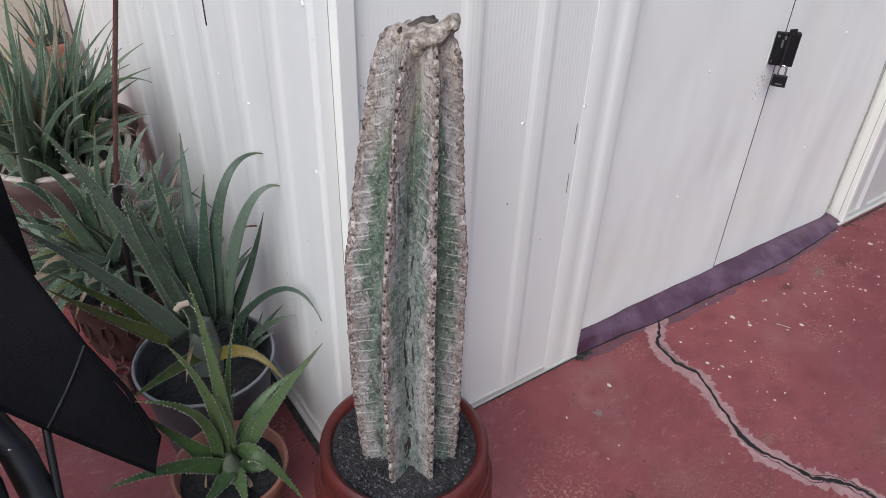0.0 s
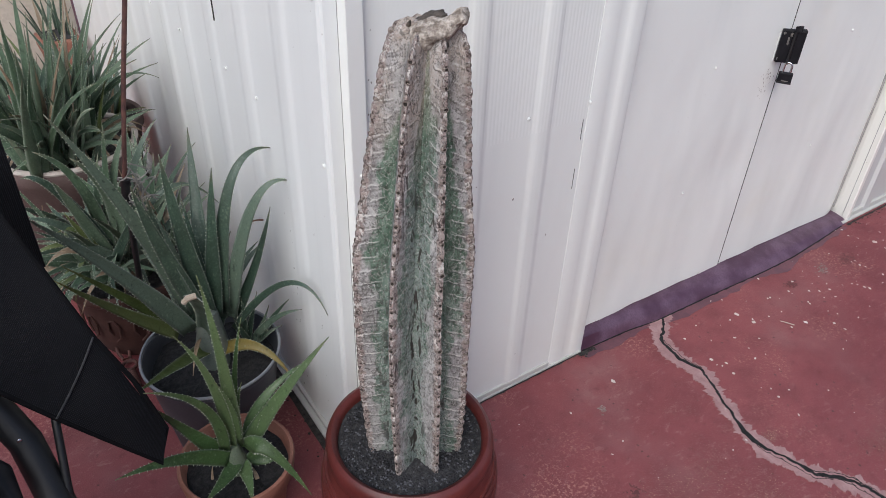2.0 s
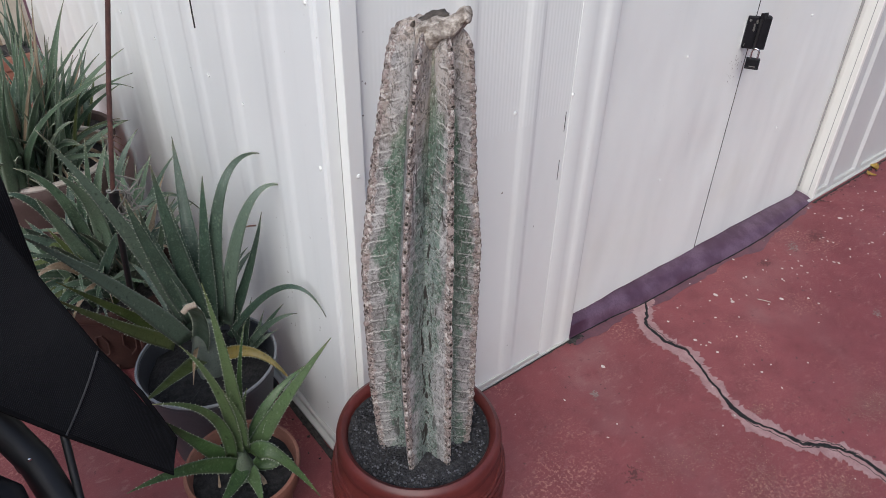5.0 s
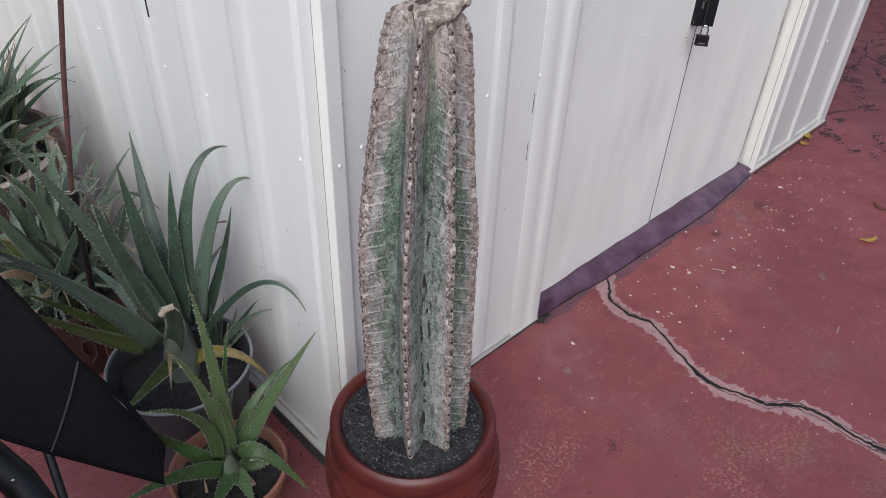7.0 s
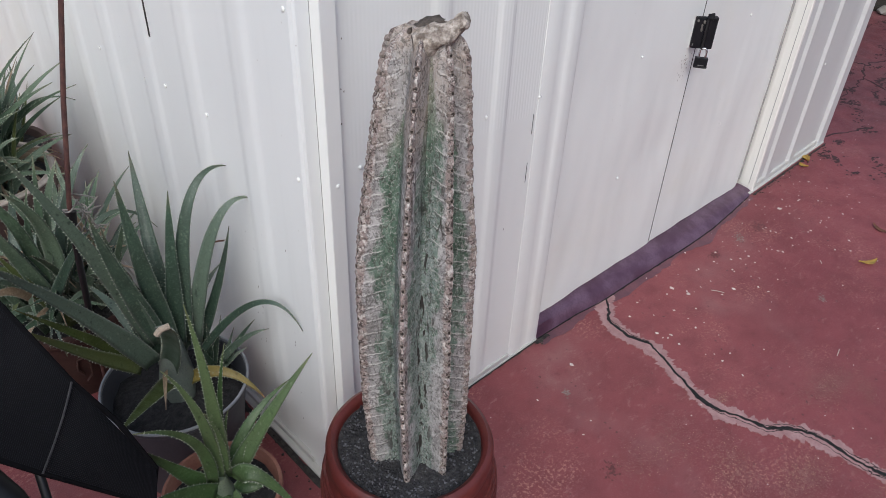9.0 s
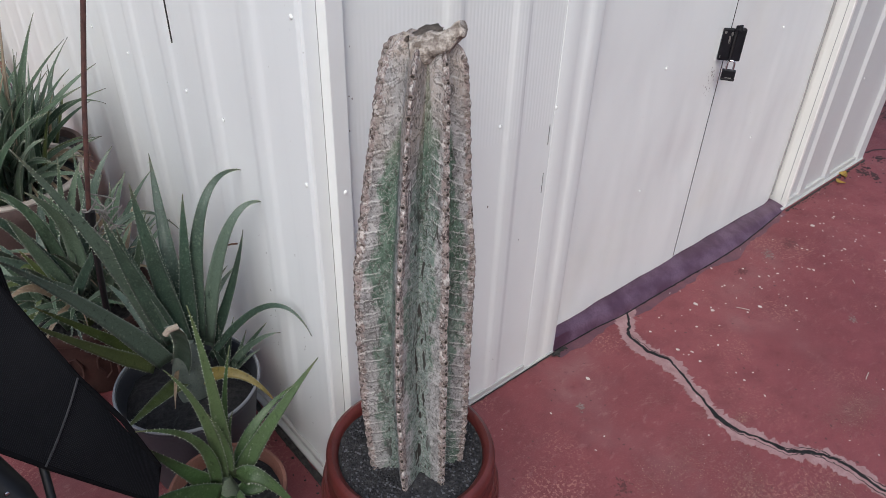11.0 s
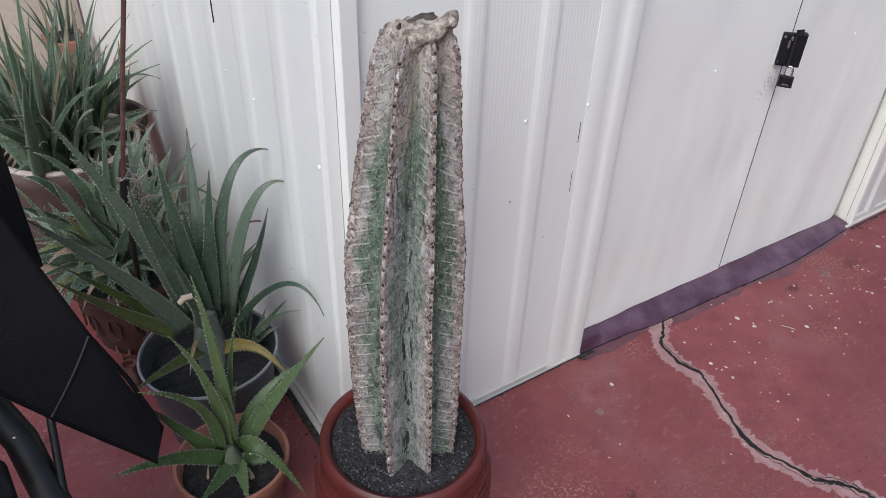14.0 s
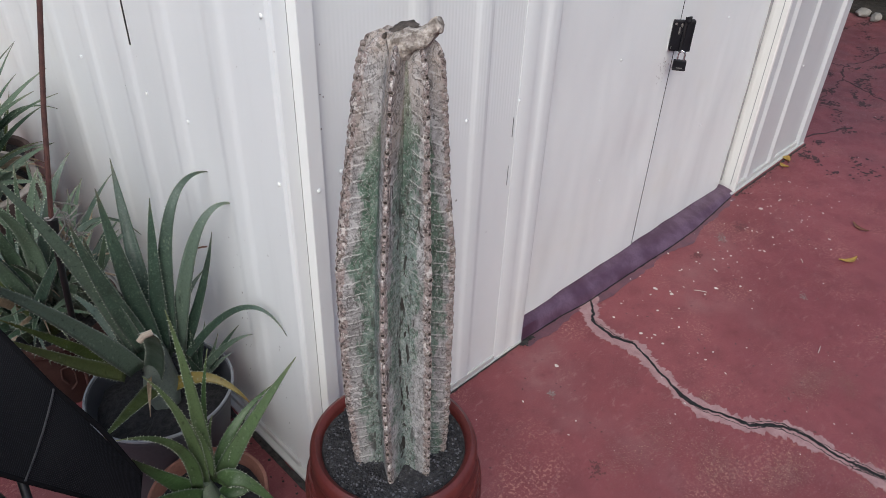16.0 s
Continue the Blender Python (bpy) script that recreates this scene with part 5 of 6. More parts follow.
A_MIDDLE = [
    ((-0.021, 0.01, -0.019), (0.049, 0.016, 0.227), (0.132, 0.035, 0.287), 0.03),
    ((-0.04, 0.005, -0.009), (-0.014, 0.002, 0.173), (0.011, -0.001, 0.315), 0.03),
    ((-0.046, 0.006, -0.007), (-0.001, 0.0, 0.206), (0.051, -0.006, 0.293), 0.034),
    ((-0.038, 0.004, -0.027), (-0.122, 0.014, 0.25), (-0.176, 0.021, 0.222), 0.03),
    ((-0.042, 0.0, -0.04), (-0.104, -0.001, 0.172), (-0.12, -0.016, 0.217), 0.034),
    ((-0.044, 0.005, -0.025), (-0.041, 0.005, 0.225), (-0.137, 0.016, 0.281), 0.034),
    ((-0.035, 0.004, -0.045), (-0.134, 0.016, 0.13), (-0.198, 0.024, 0.121), 0.028),
    ((-0.026, -0.004, -0.026), (0.015, -0.023, 0.167), (-0.075, -0.041, 0.276), 0.045),
    ((-0.012, 0.009, -0.04), (0.084, 0.011, 0.121), (0.178, 0.029, 0.101), 0.022),
    ((-0.012, 0.013, -0.043), (0.125, 0.019, 0.231), (0.245, 0.051, 0.011), 0.02),
    ((-0.052, 0.0, -0.053), (-0.118, -0.003, 0.077), (-0.187, -0.018, 0.013), 0.028),
    ((-0.048, 0.006, -0.041), (-0.084, 0.01, 0.098), (-0.14, 0.017, 0.072), 0.03),
    ((-0.042, 0.002, -0.041), (0.043, -0.014, 0.069), (0.03, -0.024, 0.159), 0.028),
    ((-0.024, 0.015, -0.039), (0.082, 0.025, 0.039), (0.114, 0.067, 0.187), 0.03),
    ((-0.043, 0.013, -0.03), (-0.061, 0.029, 0.09), (-0.007, 0.051, 0.228), 0.028),
]


def build_small_aloe():
    at = (-0.26, -0.025, 0.24)
    pot = thing("terracotta_pot", (-0.256, -0.010, 0), "small plain orange terracotta pot on the red floor", "flower pot")
    prof = [(0.0, 0.0), (0.072, 0.0), (0.076, 0.005), (0.098, 0.165), (0.106, 0.166), (0.110, 0.170), (0.1145, 0.206), (0.113, 0.211), (0.107, 0.212), (0.104, 0.207), (0.097, 0.16), (0.0, 0.16)]
    part("pot_body", lathe(prof, 64, 0.006), CLAY, pot, smooth=True)
    bm = lathe([(0.0, 0.185), (0.05, 0.187), (0.085, 0.184), (0.101, 0.180), (0.1, 0.165), (0.0, 0.165)], 40)
    for v in bm.verts:
        v.co.z += 0.008 * noise.noise(v.co * 30)
    part("soil", bm, SHADED_SOIL, pot, smooth=True)
    rnd = random.Random(77)
    for _ in range(9):
        a, q = rnd.uniform(0, 6.283), rnd.uniform(0.05, 0.085)
        p, d = Vector((q * math.cos(a), q * math.sin(a), 0.192)), rnd.uniform(0, 6.283)
        e = p + Vector((0.03 * math.cos(d), 0.03 * math.sin(d), 0.004))
        if e.xy.length < 0.096:
            part("dry_scrap", leaf_mesh(p, (p + e) * 0.5 + Vector((0, 0, 0.008)), e, rnd.uniform(0.006, 0.012), Vector((-0.2, -0.3, 0.9)), False, n=6), ALOE_DRY, pot, "dry brown plant scrap")
    plant = thing("aloe", at, "young bright green aloe with toothed leaves in terracotta pot", "aloe", "potted aloes")
    for n, spec in enumerate(A_SMALL):
        add_leaf(plant, spec, ALOE, wide=0.98, thick=0.22)
    part("root_crown", tube([(0, 0.005, -0.062), (0, 0.002, -0.02), (0, 0, 0.025)], 0.02, 12, None, [1, 1.1, 0.5]), ALOE, plant, smooth=True)


def build_large_aloe():
    at = (-0.2, 0.26, 0.33)
    pot = thing("plastic_pot", (-0.205, 0.262, 0), "round grey plastic pot with pale rim beside the shed", "flower pot")
    prof = [(0.0, 0.0), (0.108, 0.0), (0.112, 0.006), (0.145, 0.245), (0.150, 0.247), (0.152, 0.252), (0.150, 0.258), (0.146, 0.256), (0.140, 0.24), (0.13, 0.18), (0.0, 0.18)]
    body = part("pot_body", lathe(prof, 72, 0.004), GREY_PLASTIC, pot, smooth=True)
    part("rim", lathe([(0.147, 0.257), (0.152, 0.258), (0.1535, 0.261), (0.152, 0.264), (0.1485, 0.264), (0.1465, 0.261), (0.147, 0.257)], 72), PALE_PLASTIC, body, "pale worn rim", smooth=True)
    bm = lathe([(0.0, 0.222), (0.07, 0.220), (0.12, 0.217), (0.1385, 0.215), (0.13, 0.185), (0.0, 0.185)], 40)
    for v in bm.verts:
        v.co.z += 0.014 * noise.noise(v.co * 26) + 0.005 * noise.noise(v.co * 80)
    part("soil", bm, SHADED_SOIL, pot, smooth=True)
    plant = thing("aloe", at, "large blue-green aloe with long arching leaves in grey pot", "aloe", "potted aloes")
    skins = {9: ALOE_LIME, 10: ALOE_LIME, 13: ALOE_LIME, 14: ALOE_YELLOW}
    for n, spec in enumerate(A_LARGE):
        leaf = add_leaf(plant, spec, skins.get(n, ALOE_BLUE), wide=1.05, cut=n == 12)
        if n == 14:
            leaf["label"] = "yellowing drooping leaf"
        if n == 12:
            leaf["label"] = "thick cut-off leaf stump"
    rnd = random.Random(44)
    for n in range(20):
        a = rnd.uniform(0, 6.283)
        lean = rnd.uniform(0.25, 1.15)
        ln = rnd.uniform(0.20, 0.36)
        h = Vector((math.cos(a), math.sin(a), 0))
        o = h * 0.03 + Vector((rnd.uniform(-0.02, 0.03), rnd.uniform(-0.02, 0.03), -0.03))
        t = o + h * ln * math.sin(lean) + Vector((0, 0, ln * math.cos(lean)))
        t.x = min(t.x, 0.185)
        if t.y < 0.04 or t.x < -0.16:
            continue
        kk = o + h * ln * 0.35 * math.sin(lean) + Vector((0, 0, ln * 0.6 * math.cos(lean * 0.6)))
        add_leaf(plant, (tuple(o), tuple(kk), tuple(t), rnd.uniform(0.03, 0.046)), ALOE_BLUE)
    part("cut_end", tube([(-0.066, -0.148, 0.198), (-0.058, -0.150, 0.207), (-0.042, -0.152, 0.208)], 0.006, 8), ALOE_DRY, plant, "dried pale cut end", smooth=True)
    part("dried_leaf", leaf_mesh((-0.03, -0.03, 0.0), (-0.055, -0.09, 0.03), (-0.075, -0.12, -0.01), 0.014, Vector((-0.4, -0.6, 0.6)), False), ALOE_DRY, plant, "dry tan leaf")
    part("dried_tip", tube(bezier((0.108, -0.002, 0.20), (0.106, -0.004, 0.245), (0.15, -0.012, 0.232), 8), 0.0018, 6), BROWN_LEAF, plant, "curled dry red-brown tip", smooth=True)
    part("root_crown", tube([(0, 0, -0.13), (0.0, 0, -0.05), (0.005, 0, 0.04)], 0.033, 14, None, [0.9, 1.1, 0.6]), ALOE_BLUE, plant, smooth=True)


def build_middle_aloe():
    at = (-0.27, 0.62, 0.36)
    pot = thing("old_clay_pot", (-0.27, 0.74, 0), "old dark terracotta pot with moulded relief", "flower pot")
    prof = [(0.0, 0.0), (0.12, 0.0), (0.125, 0.008), (0.152, 0.19), (0.162, 0.195), (0.168, 0.205), (0.168, 0.225), (0.162, 0.232), (0.152, 0.226), (0.145, 0.19), (0.0, 0.19)]
    body = part("pot_body", lathe(prof, 64, 0.008), OLD_RED, pot, smooth=True)
    for k in range(14):
        a = 2 * math.pi * k / 14
        pts = [(0.146 * math.cos(a + x), 0.146 * math.sin(a + x), z) for x, z in ((0, 0.07), (0.10, 0.085), (0.12, 0.12), (0.05, 0.145), (-0.06, 0.14), (-0.09, 0.11), (-0.02, 0.09))]
        part("relief_scroll", tube(pts, 0.0032, 6), OLD_RED, body, smooth=True)
    bm = lathe([(0.0, 0.215), (0.10, 0.212), (0.148, 0.205), (0.145, 0.195), (0.0, 0.195)], 40)
    for v in bm.verts:
        v.co.z += 0.01 * noise.noise(v.co * 26)
    part("soil", bm, SOIL, pot, smooth=True)
    plant = thing("aloe", at, "crowded dusty green aloe clump tangled around a rusty rod", "aloe", "potted aloes")
    rnd = random.Random(21)
    specs = list(A_MIDDLE)
    for _ in range(70):
        a = rnd.uniform(0, 6.283)
        ln, lift = rnd.uniform(0.18, 0.34), rnd.uniform(0.25, 1.0)
        h = Vector((math.cos(a), math.sin(a), 0))
        o = Vector((rnd.uniform(-0.10, 0.10), rnd.uniform(-0.02, 0.20), rnd.uniform(-0.13, -0.06)))
        t = o + h * ln * (1.1 - lift * 0.7) + Vector((0, 0, ln * lift))
        if t.x > 0.24:
            t.x = 0.24
        kk = o + h * ln * 0.3 + Vector((0, 0, ln * lift * 0.75))
        specs.append((tuple(o), tuple(kk), tuple(t), rnd.uniform(0.018, 0.034)))
    for n, spec in enumerate(specs):
        skin = ALOE_DRY if n in (10, 19, 27) else ALOE_LIME if n in (11, 23) else ALOE_DUSTY if n % 3 else ALOE_BLUE
        add_leaf(plant, spec, skin, wide=1.25, n=14)
    for n in range(26):
        a = rnd.uniform(2.5, 4.9)
        h = Vector((math.cos(a), math.sin(a), 0))
        o = Vector((rnd.uniform(-0.08, 0.02), rnd.uniform(0.0, 0.14), rnd.uniform(-0.13, -0.09)))
        ln = rnd.uniform(0.16, 0.27)
        t = o + h * ln * 0.92 + Vector((0, 0, rnd.uniform(-0.07, 0.10)))
        kk = o + h * ln * 0.45 + Vector((0, 0, rnd.uniform(0.08, 0.15)))
        add_leaf(plant, (tuple(o), tuple(kk), tuple(t), rnd.uniform(0.022, 0.036)), (ALOE_DUSTY, ALOE_DUSTY, ALOE_LIME, ALOE_BLUE, ALOE_DRY)[n % 5], n=14)
    for n in range(9):
        a = rnd.uniform(0, 6.283)
        o = Vector((rnd.uniform(-0.05, 0.05), 0.1 + rnd.uniform(-0.05, 0.05), -0.06))
        t = o + Vector((math.cos(a) * 0.16, math.sin(a) * 0.16, rnd.uniform(-0.06, 0.06)))
        t.x = min(t.x, 0.24)
        part("dead_leaf", leaf_mesh(o, o + (t - o) * 0.5 + Vector((0, 0, 0.07)), t, 0.016, Vector((-0.4, -0.6, 0.6)), False, n=10), ALOE_DRY, plant, "withered tan leaf")


def big_fan(plant, seed, count, length, origin, spread, skin, xmax, wide=(0.028, 0.046)):
    rnd = random.Random(seed)
    for n in range(count):
        a = rnd.uniform(0, 6.283)
        lean = rnd.uniform(0.05, 1.0) ** 0.8 * spread
        ln = length * rnd.uniform(0.65, 1.05)
        h = Vector((math.cos(a), math.sin(a), 0))
        o = Vector(origin) + Vector((rnd.uniform(-0.05, 0.05), rnd.uniform(-0.05, 0.05), 0)) + h * 0.025
        t = o + h * ln * math.sin(lean) + Vector((0, 0, ln * math.cos(lean)))
        t.x = min(t.x, xmax)
        kk = o + h * ln * 0.42 * math.sin(lean) * 0.8 + Vector((0, 0, ln * 0.55 * math.cos(lean * 0.6)))
        face = (-h + Vector((-0.25, -0.4, 0.6))).normalized() if lean < 0.7 else Vector((-0.3, -0.5, 0.8))
        sk = ALOE_DRY if rnd.random() < 0.07 else ALOE_LIME if rnd.random() < 0.06 else skin
        add_leaf(plant, (tuple(o), tuple(kk), tuple(t), rnd.uniform(*wide)), sk, tuple(face), n=14)


def build_rear_aloes():
    pot = thing("wide_clay_pot", (-0.305, 1.12, 0), "wide faded brown clay pot with lime-crusted rim", "flower pot")
    prof = [(0.0, 0.0), (0.150, 0.0), (0.158, 0.01), (0.186, 0.37), (0.194, 0.38), (0.194, 0.415), (0.190, 0.42), (0.177, 0.415), (0.172, 0.37), (0.0, 0.37)]
    body = part("pot_body", lathe(prof, 64, 0.01), OLD_CLAY, pot, smooth=True)
    part("rim", lathe([(0.182, 0.418), (0.194, 0.419), (0.197, 0.425), (0.192, 0.432), (0.182, 0.431), (0.178, 0.424), (0.182, 0.418)], 64, 0.02), LIME, body, "crusted pale rim", smooth=True)
    part("soil", lathe([(0.0, 0.405), (0.10, 0.402), (0.174, 0.395), (0.17, 0.38), (0.0, 0.38)], 40), SOIL, pot, smooth=True)
    plant = thing("aloe", (-0.29, 1.13, 0.40), "big dense dusty green aloe clump in wide clay pot", "aloe", "potted aloes")
    big_fan(plant, 4, 46, 0.45, (-0.07, -0.11, 0.02), 0.9, ALOE_DUSTY, 0.24, (0.032, 0.050))
    big_fan(plant, 6, 40, 0.40, (-0.01, -0.03, 0.01), 1.15, ALOE_DUSTY, 0.24, (0.026, 0.042))
    big_fan(plant, 9, 36, 0.27, (-0.02, -0.10, 0.02), 1.35, ALOE_DUSTY, 0.24, (0.024, 0.040))
    add_leaf(plant, ((0.05, -0.02, 0.03), (0.12, -0.14, 0.30), (0.245, -0.15, 0.215), 0.02), ALOE_DUSTY)
    rnd = random.Random(52)
    drops = []
    for _ in range(22):
        a = rnd.uniform(2.4, 6.6)
        drops.append((0.18 * math.cos(a), 0.18 * math.sin(a), rnd.uniform(-0.10, 0.03)))
    for n, (dx, dy, dz) in enumerate(drops):
        part("dead_leaf", leaf_mesh((dx * 0.3, dy * 0.3, 0.02), (dx * 0.8, dy * 0.8, 0.09), (dx * 1.15, dy * 1.15, dz), 0.02, Vector((-0.4, -0.6, 0.6)), False, n=12), ALOE_DRY, plant, "withered tan leaf")
    pot2 = thing("tall_clay_pot", (-0.17, 1.50, 0), "faded brown clay pot behind the wide one", "flower pot")
    prof = [(0.0, 0.0), (0.10, 0.0), (0.145, 0.28), (0.155, 0.285), (0.155, 0.32), (0.15, 0.325), (0.14, 0.32), (0.13, 0.28), (0.0, 0.28)]
    part("pot_body", lathe(prof, 56, 0.01), OLD_CLAY, pot2, smooth=True)
    part("soil", lathe([(0.0, 0.305), (0.13, 0.30), (0.128, 0.285), (0.0, 0.285)], 40), SOIL, pot2, smooth=True)
    plant2 = thing("aloe", (-0.17, 1.50, 0.305), "dark green aloe clump in a clay pot by the shed", "aloe", "potted aloes")
    big_fan(plant2, 14, 30, 0.33, (0, 0, 0), 0.95, ALOE_BLUE, 0.14, (0.022, 0.036))
    planter = thing("long_planter", (-0.2, 2.4, 0), "orange terracotta trough planter against the beige wall", "planter")
    bm = bmesh.new()
    box(bm, (0.01, -0.08, 0.0), (0.15, 0.08, 0.26), 0.008)
    box(bm, (0.0, -0.09, 0.26), (0.16, 0.09, 0.315), 0.008)
    part("trough", bm, CLAY, planter)
    part("soil", boxed((0.02, -0.07, 0.3155), (0.14, 0.07, 0.321), 0.002), SOIL, planter)
    plant3 = thing("aloe", (-0.2, 2.4, 0.32), "thin dark aloe leaves rising from the trough planter", "aloe", "potted aloes")
    big_fan(plant3, 31, 14, 0.24, (0.08, 0, 0), 0.6, ALOE_BLUE, 0.18, (0.014, 0.022))
    for x, y in ((-0.47, 2.05), (-0.455, 2.06)):
        stake = part("garden_stake", tube([(x, y, 0), (x + 0.004, y + 0.01, 1.0), (x - 0.01, y + 0.02, 1.5)], 0.009, 8), BLACK_TUBE, smooth=True)
        tagged(stake, "thin dark upright garden stake", "stake", "garden stakes")


def build_rod():
    rod = thing("rusty_rod", (-0.27, 0.42, 0), "thin rusty iron rod with wire knot standing among aloes", "iron rod")
    part("rod", tube([(-0.045, 0.0, 0.0), (-0.02, -0.005, 0.40), (0.0, -0.01, 0.65), (0.045, 0.0, 0.85), (0.09, 0.0, 1.04), (0.24, 0.0, 1.75)], 0.0046, 10), RUST, rod, smooth=True)
    part("sleeve", tube([(-0.03, -0.004, 0.30), (-0.008, -0.008, 0.57), (0.0, -0.01, 0.63)], 0.0065, 10), BLACK_TUBE, rod, "dark lower sleeve", smooth=True)
    part("collar", tube([(-0.006, -0.008, 0.60), (0.001, -0.01, 0.645)], 0.010, 12), BLACK_TUBE, rod, smooth=True)
    rnd = random.Random(2)
    for n in range(14):
        c = Vector((0.012, -0.02, 0.63))
        pts = [c + Vector((rnd.uniform(-0.03, 0.045), rnd.uniform(-0.02, 0.02), rnd.uniform(-0.06, 0.05))) for _ in range(3)]
        part("tie_wire", tube(bezier(pts[0], pts[1], pts[2], 7), 0.0017, 5), WIRE, rod, "tangled grey tie wire", smooth=True)
    bolt = thing("turnbuckle", (-0.352, 0.60, 0.012), "small rusty turnbuckle with loop lying on red floor", "turnbuckle")
    part("shaft", tube([(-0.002, -0.10, 0), (0, -0.03, 0)], 0.008, 10), RUST, bolt, smooth=True)
    for k in range(8):
        part("thread_ring", lathe([(0.008, -0.002), (0.0105, 0), (0.008, 0.002), (0.008, -0.002)], 12), RUST, bolt).matrix_basis = Matrix.Translation((0, -0.095 + k * 0.008, 0)) @ Matrix.Rotation(radians(90), 4, "X")
    part("eye", tube([(0.018 * math.cos(a), 0.018 * math.sin(a) - 0.01, 0) for a in [2 * math.pi * k / 20 for k in range(21)]], 0.005, 8), RUST, bolt, smooth=True)
    part("loop", tube([(-0.012, 0.11, 0.04), (-0.014, 0.04, 0.012), (-0.008, 0.012, 0.006), (0.008, 0.012, 0.006), (0.014, 0.04, 0.012), (0.012, 0.11, 0.04)], 0.0045, 8), RUST, bolt, smooth=True)


build_small_aloe()
build_large_aloe()
build_middle_aloe()
build_rear_aloes()
build_rod()


# ---- the black folding chair ----
def quad_patch(c00, c10, c11, c01, nu=20, nv=20, sag=0.0, thick=0.006):
    bm = bmesh.new()
    uv = bm.loops.layers.uv.new("UVMap")
    a, b, c, d = (Vector(p) for p in (c00, c10, c11, c01))
    nrm = (b - a).cross(d - a).normalized()

    def grid(off):
        return [[bm.verts.new((a * (1 - u) + b * u) * (1 - v) + (d * (1 - u) + c * u) * v + nrm * (off + sag * math.sin(math.pi * u) * math.sin(math.pi * v))) for u in (i / nu for i in range(nu + 1))] for v in (j / nv for j in range(nv + 1))]

    top, low = grid(thick / 2), grid(-thick / 2)
    lu, lv = (b - a).length, (d - a).length
    for g in (top, low):
        for j in range(nv):
            for i in range(nu):
                f = bm.faces.new((g[j][i], g[j][i + 1], g[j + 1][i + 1], g[j + 1][i]))
                for loop, (jj, ii) in zip(f.loops, ((j, i), (j, i + 1), (j + 1, i + 1), (j + 1, i))):
                    loop[uv].uv = (ii / nu * lu, jj / nv * lv)
    rim = [(0, i) for i in range(nu)] + [(j, nu) for j in range(nv)] + [(nv, nu - i) for i in range(nu)] + [(nv - j, 0) for j in range(nv)]
    for k, (j, i) in enumerate(rim):
        j2, i2 = rim[(k + 1) % len(rim)]
        bm.faces.new((top[j][i], top[j2][i2], low[j2][i2], low[j][i]))
    return bm


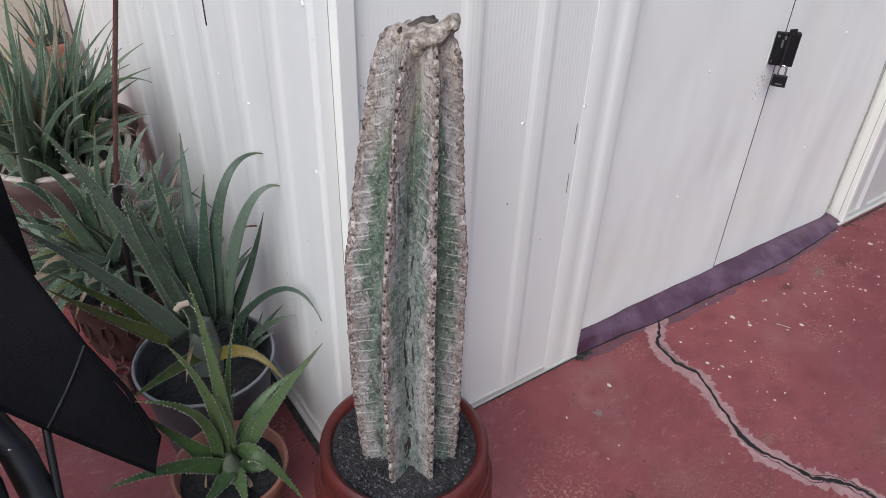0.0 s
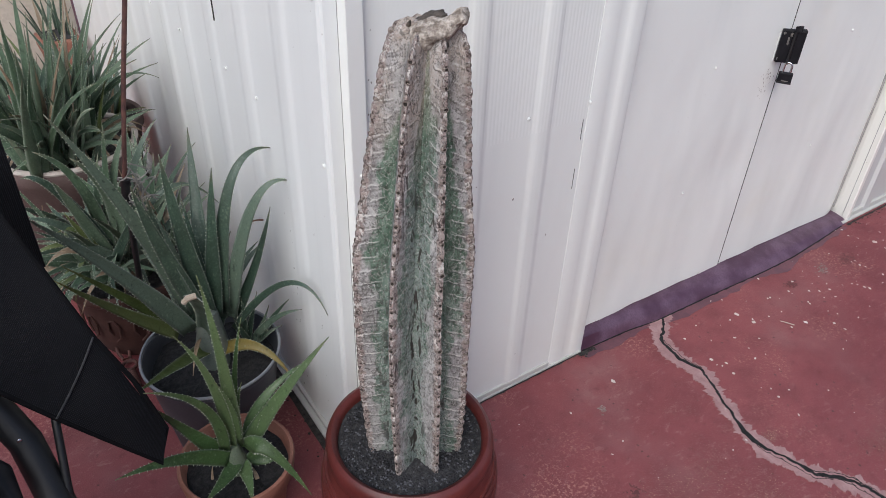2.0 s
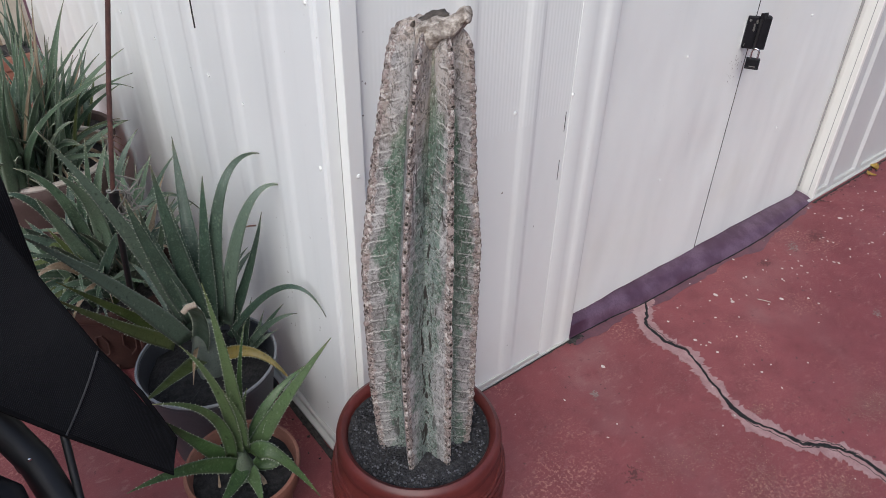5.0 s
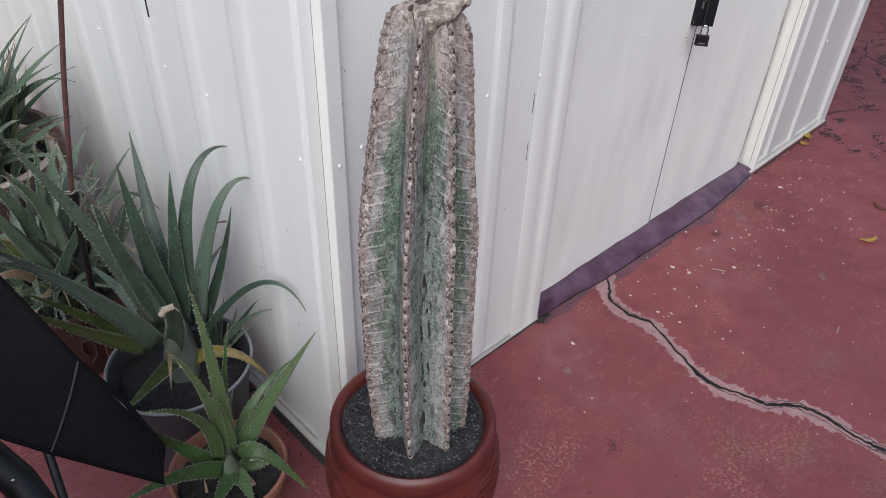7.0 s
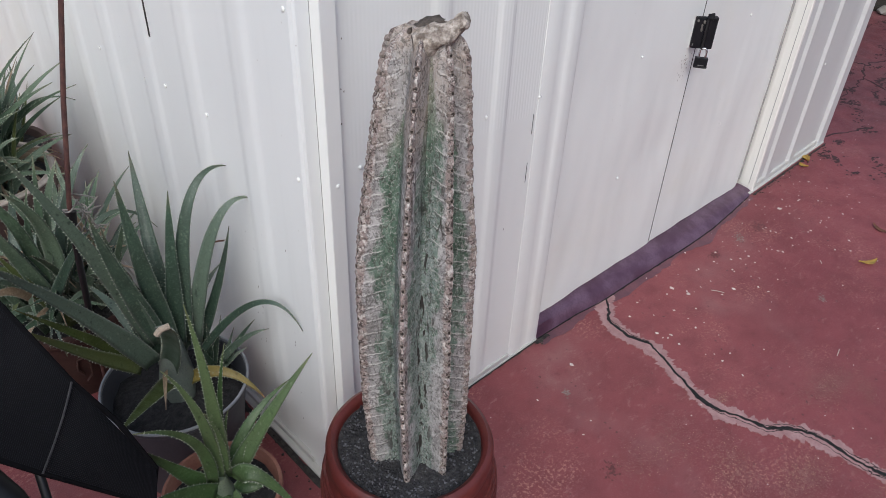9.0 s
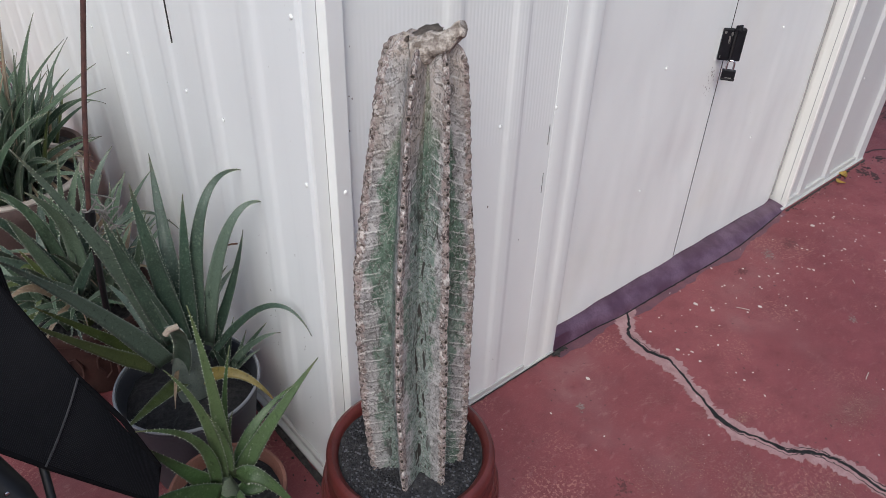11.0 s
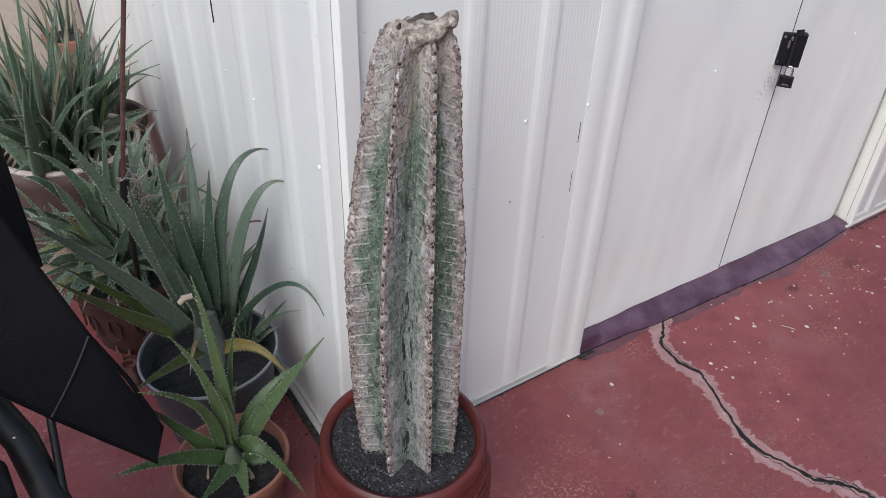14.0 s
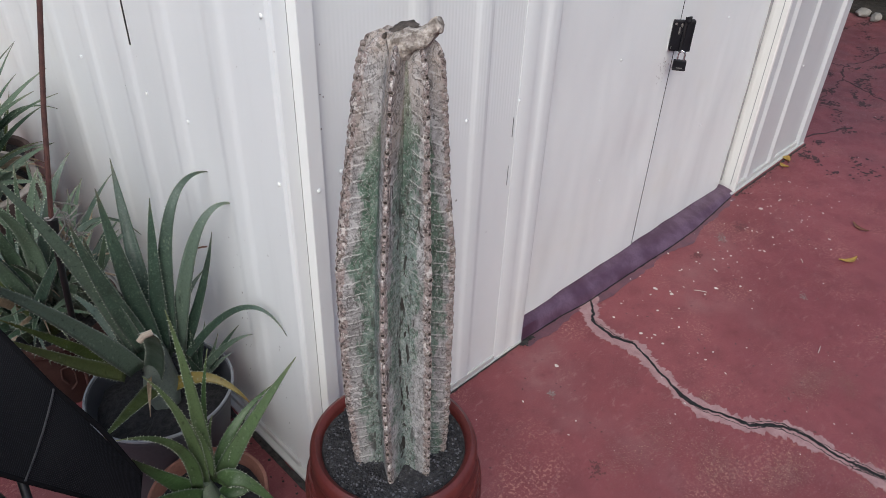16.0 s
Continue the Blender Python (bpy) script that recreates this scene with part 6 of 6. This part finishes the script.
def build_chair():
    chair = thing("folding_chair", (-0.5, 0.0, 0), "black mesh fabric folding chair with black metal frame", "chair")
    o = Vector((-0.5, 0.0, 0))

    def rel(*p):
        return Vector(p) - o

    seam_top, seam_low = rel(-0.428, 0.034, 0.584), rel(-0.515, -0.033, 0.506)
    tip_top, tip_low = rel(-0.368, -0.046, 0.402), rel(-0.392, -0.076, 0.358)
    far_top, far_low = rel(-0.52, 0.17, 0.885), rel(-0.68, 0.03, 0.715)
    part("sling", quad_patch(far_low, seam_low, seam_top, far_top, 24, 24, -0.006), FABRIC, chair, "black woven mesh sling", smooth=True)
    part("end_panel", quad_patch(seam_low, tip_low, tip_top, seam_top, 20, 20, 0.010), FABRIC, chair, "plain black fabric end panel", smooth=True)
    part("seam", tube(bezier(seam_low + Vector((0, -0.004, 0.002)), (seam_low + seam_top) / 2 + Vector((0.008, -0.006, 0.004)), seam_top + Vector((0, -0.004, 0.002)), 10), 0.0018, 6), SEAM, chair, "grey piped seam", smooth=True)
    part("hem", tube([far_top, seam_top, (seam_top + tip_top) / 2 + Vector((0.006, 0, 0.004)), tip_top, tip_low, (tip_low + seam_low) / 2, seam_low, far_low], 0.0045, 8), FABRIC, chair, smooth=True)
    part("rear_panel", quad_patch(rel(-0.75, 0.24, 0.55), rel(-0.457, 0.22, 0.62), rel(-0.455, 0.22, 0.90), rel(-0.75, 0.25, 0.98), 14, 14, 0.01), FABRIC, chair, "black fabric behind the sling", smooth=True)
    # unseen seat with rails and legs, added to shade the floor and pots
    part("unseen_shade_sling", quad_patch(rel(-0.72, 0.02, 0.72), rel(-1.32, 0.0, 0.74), rel(-1.36, -0.78, 0.88), rel(-0.82, -0.74, 0.86), 18, 18, -0.03), FABRIC, chair, "unseen black mesh panel added to shade the floor", smooth=True)
    for x0, x1 in ((-0.80, -0.72), (-1.37, -1.33)):
        part("unseen_rail", tube([rel(x1, 0.04, 0.72), rel((x0 + x1) / 2, -0.36, 0.79), rel(x0, -0.78, 0.87)], 0.0125, 12), BLACK_TUBE, chair, smooth=True)
    for x, y in ((-1.34, -0.02), (-1.37, -0.76), (-0.86, -0.72)):
        part("leg", tube([rel(x, y, 0.82), rel(x - 0.03, y, 0.4), rel(x - 0.04, y, 0.012)], 0.0125, 12), BLACK_TUBE, chair, smooth=True)
    bar = tube([rel(-0.60, 0.03, 0.56), rel(-0.567, -0.02, 0.47), rel(-0.555, -0.09, 0.40), rel(-0.50, -0.30, 0.15), rel(-0.47, -0.42, 0.012)], 0.025, 14)
    part("leg", bar, BLACK_TUBE, chair, smooth=True)
    part("leg", tube([rel(-0.517, -0.02, 0.50), rel(-0.533, -0.088, 0.414), rel(-0.56, -0.22, 0.20), rel(-0.58, -0.33, 0.012)], 0.0065, 10), BLACK_TUBE, chair, smooth=True)
    part("leg", tube([rel(-0.75, 0.10, 0.60), rel(-0.85, -0.1, 0.3), rel(-0.95, -0.3, 0.012)], 0.0145, 12), BLACK_TUBE, chair, smooth=True)
    part("leg", tube([rel(-0.62, 0.2, 0.62), rel(-0.62, 0.32, 0.3), rel(-0.62, 0.44, 0.012)], 0.012, 12), BLACK_TUBE, chair, smooth=True)
    part("frame_rail", tube([rel(-0.75, 0.25, 0.98), rel(-0.75, 0.10, 0.60), rel(-0.60, 0.03, 0.56)], 0.0125, 12), BLACK_TUBE, chair, smooth=True)
    armrest = tube([rel(-0.70, 0.02, 0.47), rel(-0.64, -0.03, 0.475), rel(-0.613, -0.07, 0.47), rel(-0.60, -0.12, 0.455)], 0.024, 14, None, [1, 1, 0.95, 0.5])
    part("armrest", armrest, BLACK_PLASTIC, chair, "glossy rounded black armrest end", smooth=True)
    part("rivet", rivet_bm(rel(-0.572, -0.036, 0.492), (0, 1, 0), 0.004), STEEL, chair, smooth=True)


build_chair()


# ---- fallen leaves and twigs ----
def curled_leaf(name, at, length, width, turn, mt, label):
    bm = bmesh.new()
    n = 12
    rows = []
    for j in range(n + 1):
        s = j / n
        w = width * math.sin(math.pi * min(max(s, 0.03), 0.97)) ** 0.8
        x = length * (s - 0.5)
        bend = 0.012 * math.sin(s * 3.0)
        rows.append([bm.verts.new((x, y * w + bend, 0.002 + 0.35 * width * abs(y) ** 1.5 + 0.06 * length * (2 * s - 1) ** 2 + dz)) for dz in (0, 0.0012) for y in (-1, -0.5, 0, 0.5, 1)])
    for a, b in zip(rows, rows[1:]):
        for k in (0, 1, 2, 3, 5, 6, 7, 8):
            bm.faces.new((a[k], a[k + 1], b[k + 1], b[k]))
        bm.faces.new((a[0], a[5], b[5], b[0]))
        bm.faces.new((a[4], a[9], b[9], b[4]))
    ob = part(name, bm, mt, smooth=True)
    ob.matrix_basis = Matrix.Translation((*at, 0.001)) @ Matrix.Rotation(turn, 4, "Z")
    return tagged(ob, label, "leaf", "fallen leaves")


curled_leaf("fallen_leaf", (1.877, -0.506), 0.075, 0.010, 2.6, DRY_LEAF, "curled dry yellow-brown leaf on red floor")
curled_leaf("fallen_leaf", (2.13, -0.462), 0.07, 0.008, 1.2, BROWN_LEAF, "curled dry brown leaf on red floor")
curled_leaf("fallen_leaf", (2.47, -0.045), 0.05, 0.016, 0.4, DRY_LEAF, "yellow leaf lying at the shed's foot")
curled_leaf("fallen_leaf", (2.40, -0.055), 0.04, 0.012, 1.4, DRY_LEAF, "yellow leaf lying at the shed's foot")
for x, y, a, ln in ((1.335, -0.624, 0.2, 0.035), (1.33, -0.245, 2.1, 0.04), (1.75, -0.40, 0.7, 0.02)):
    d = Vector((math.cos(a), math.sin(a), 0)) * ln / 2
    tagged(part("twig", tube([Vector((x, y, 0.002)) - d, Vector((x, y, 0.003)) + d * 0.1, Vector((x, y, 0.002)) + d], 0.0012, 6), LIME), "short pale dry straw on red floor", "twig", "dry straws")
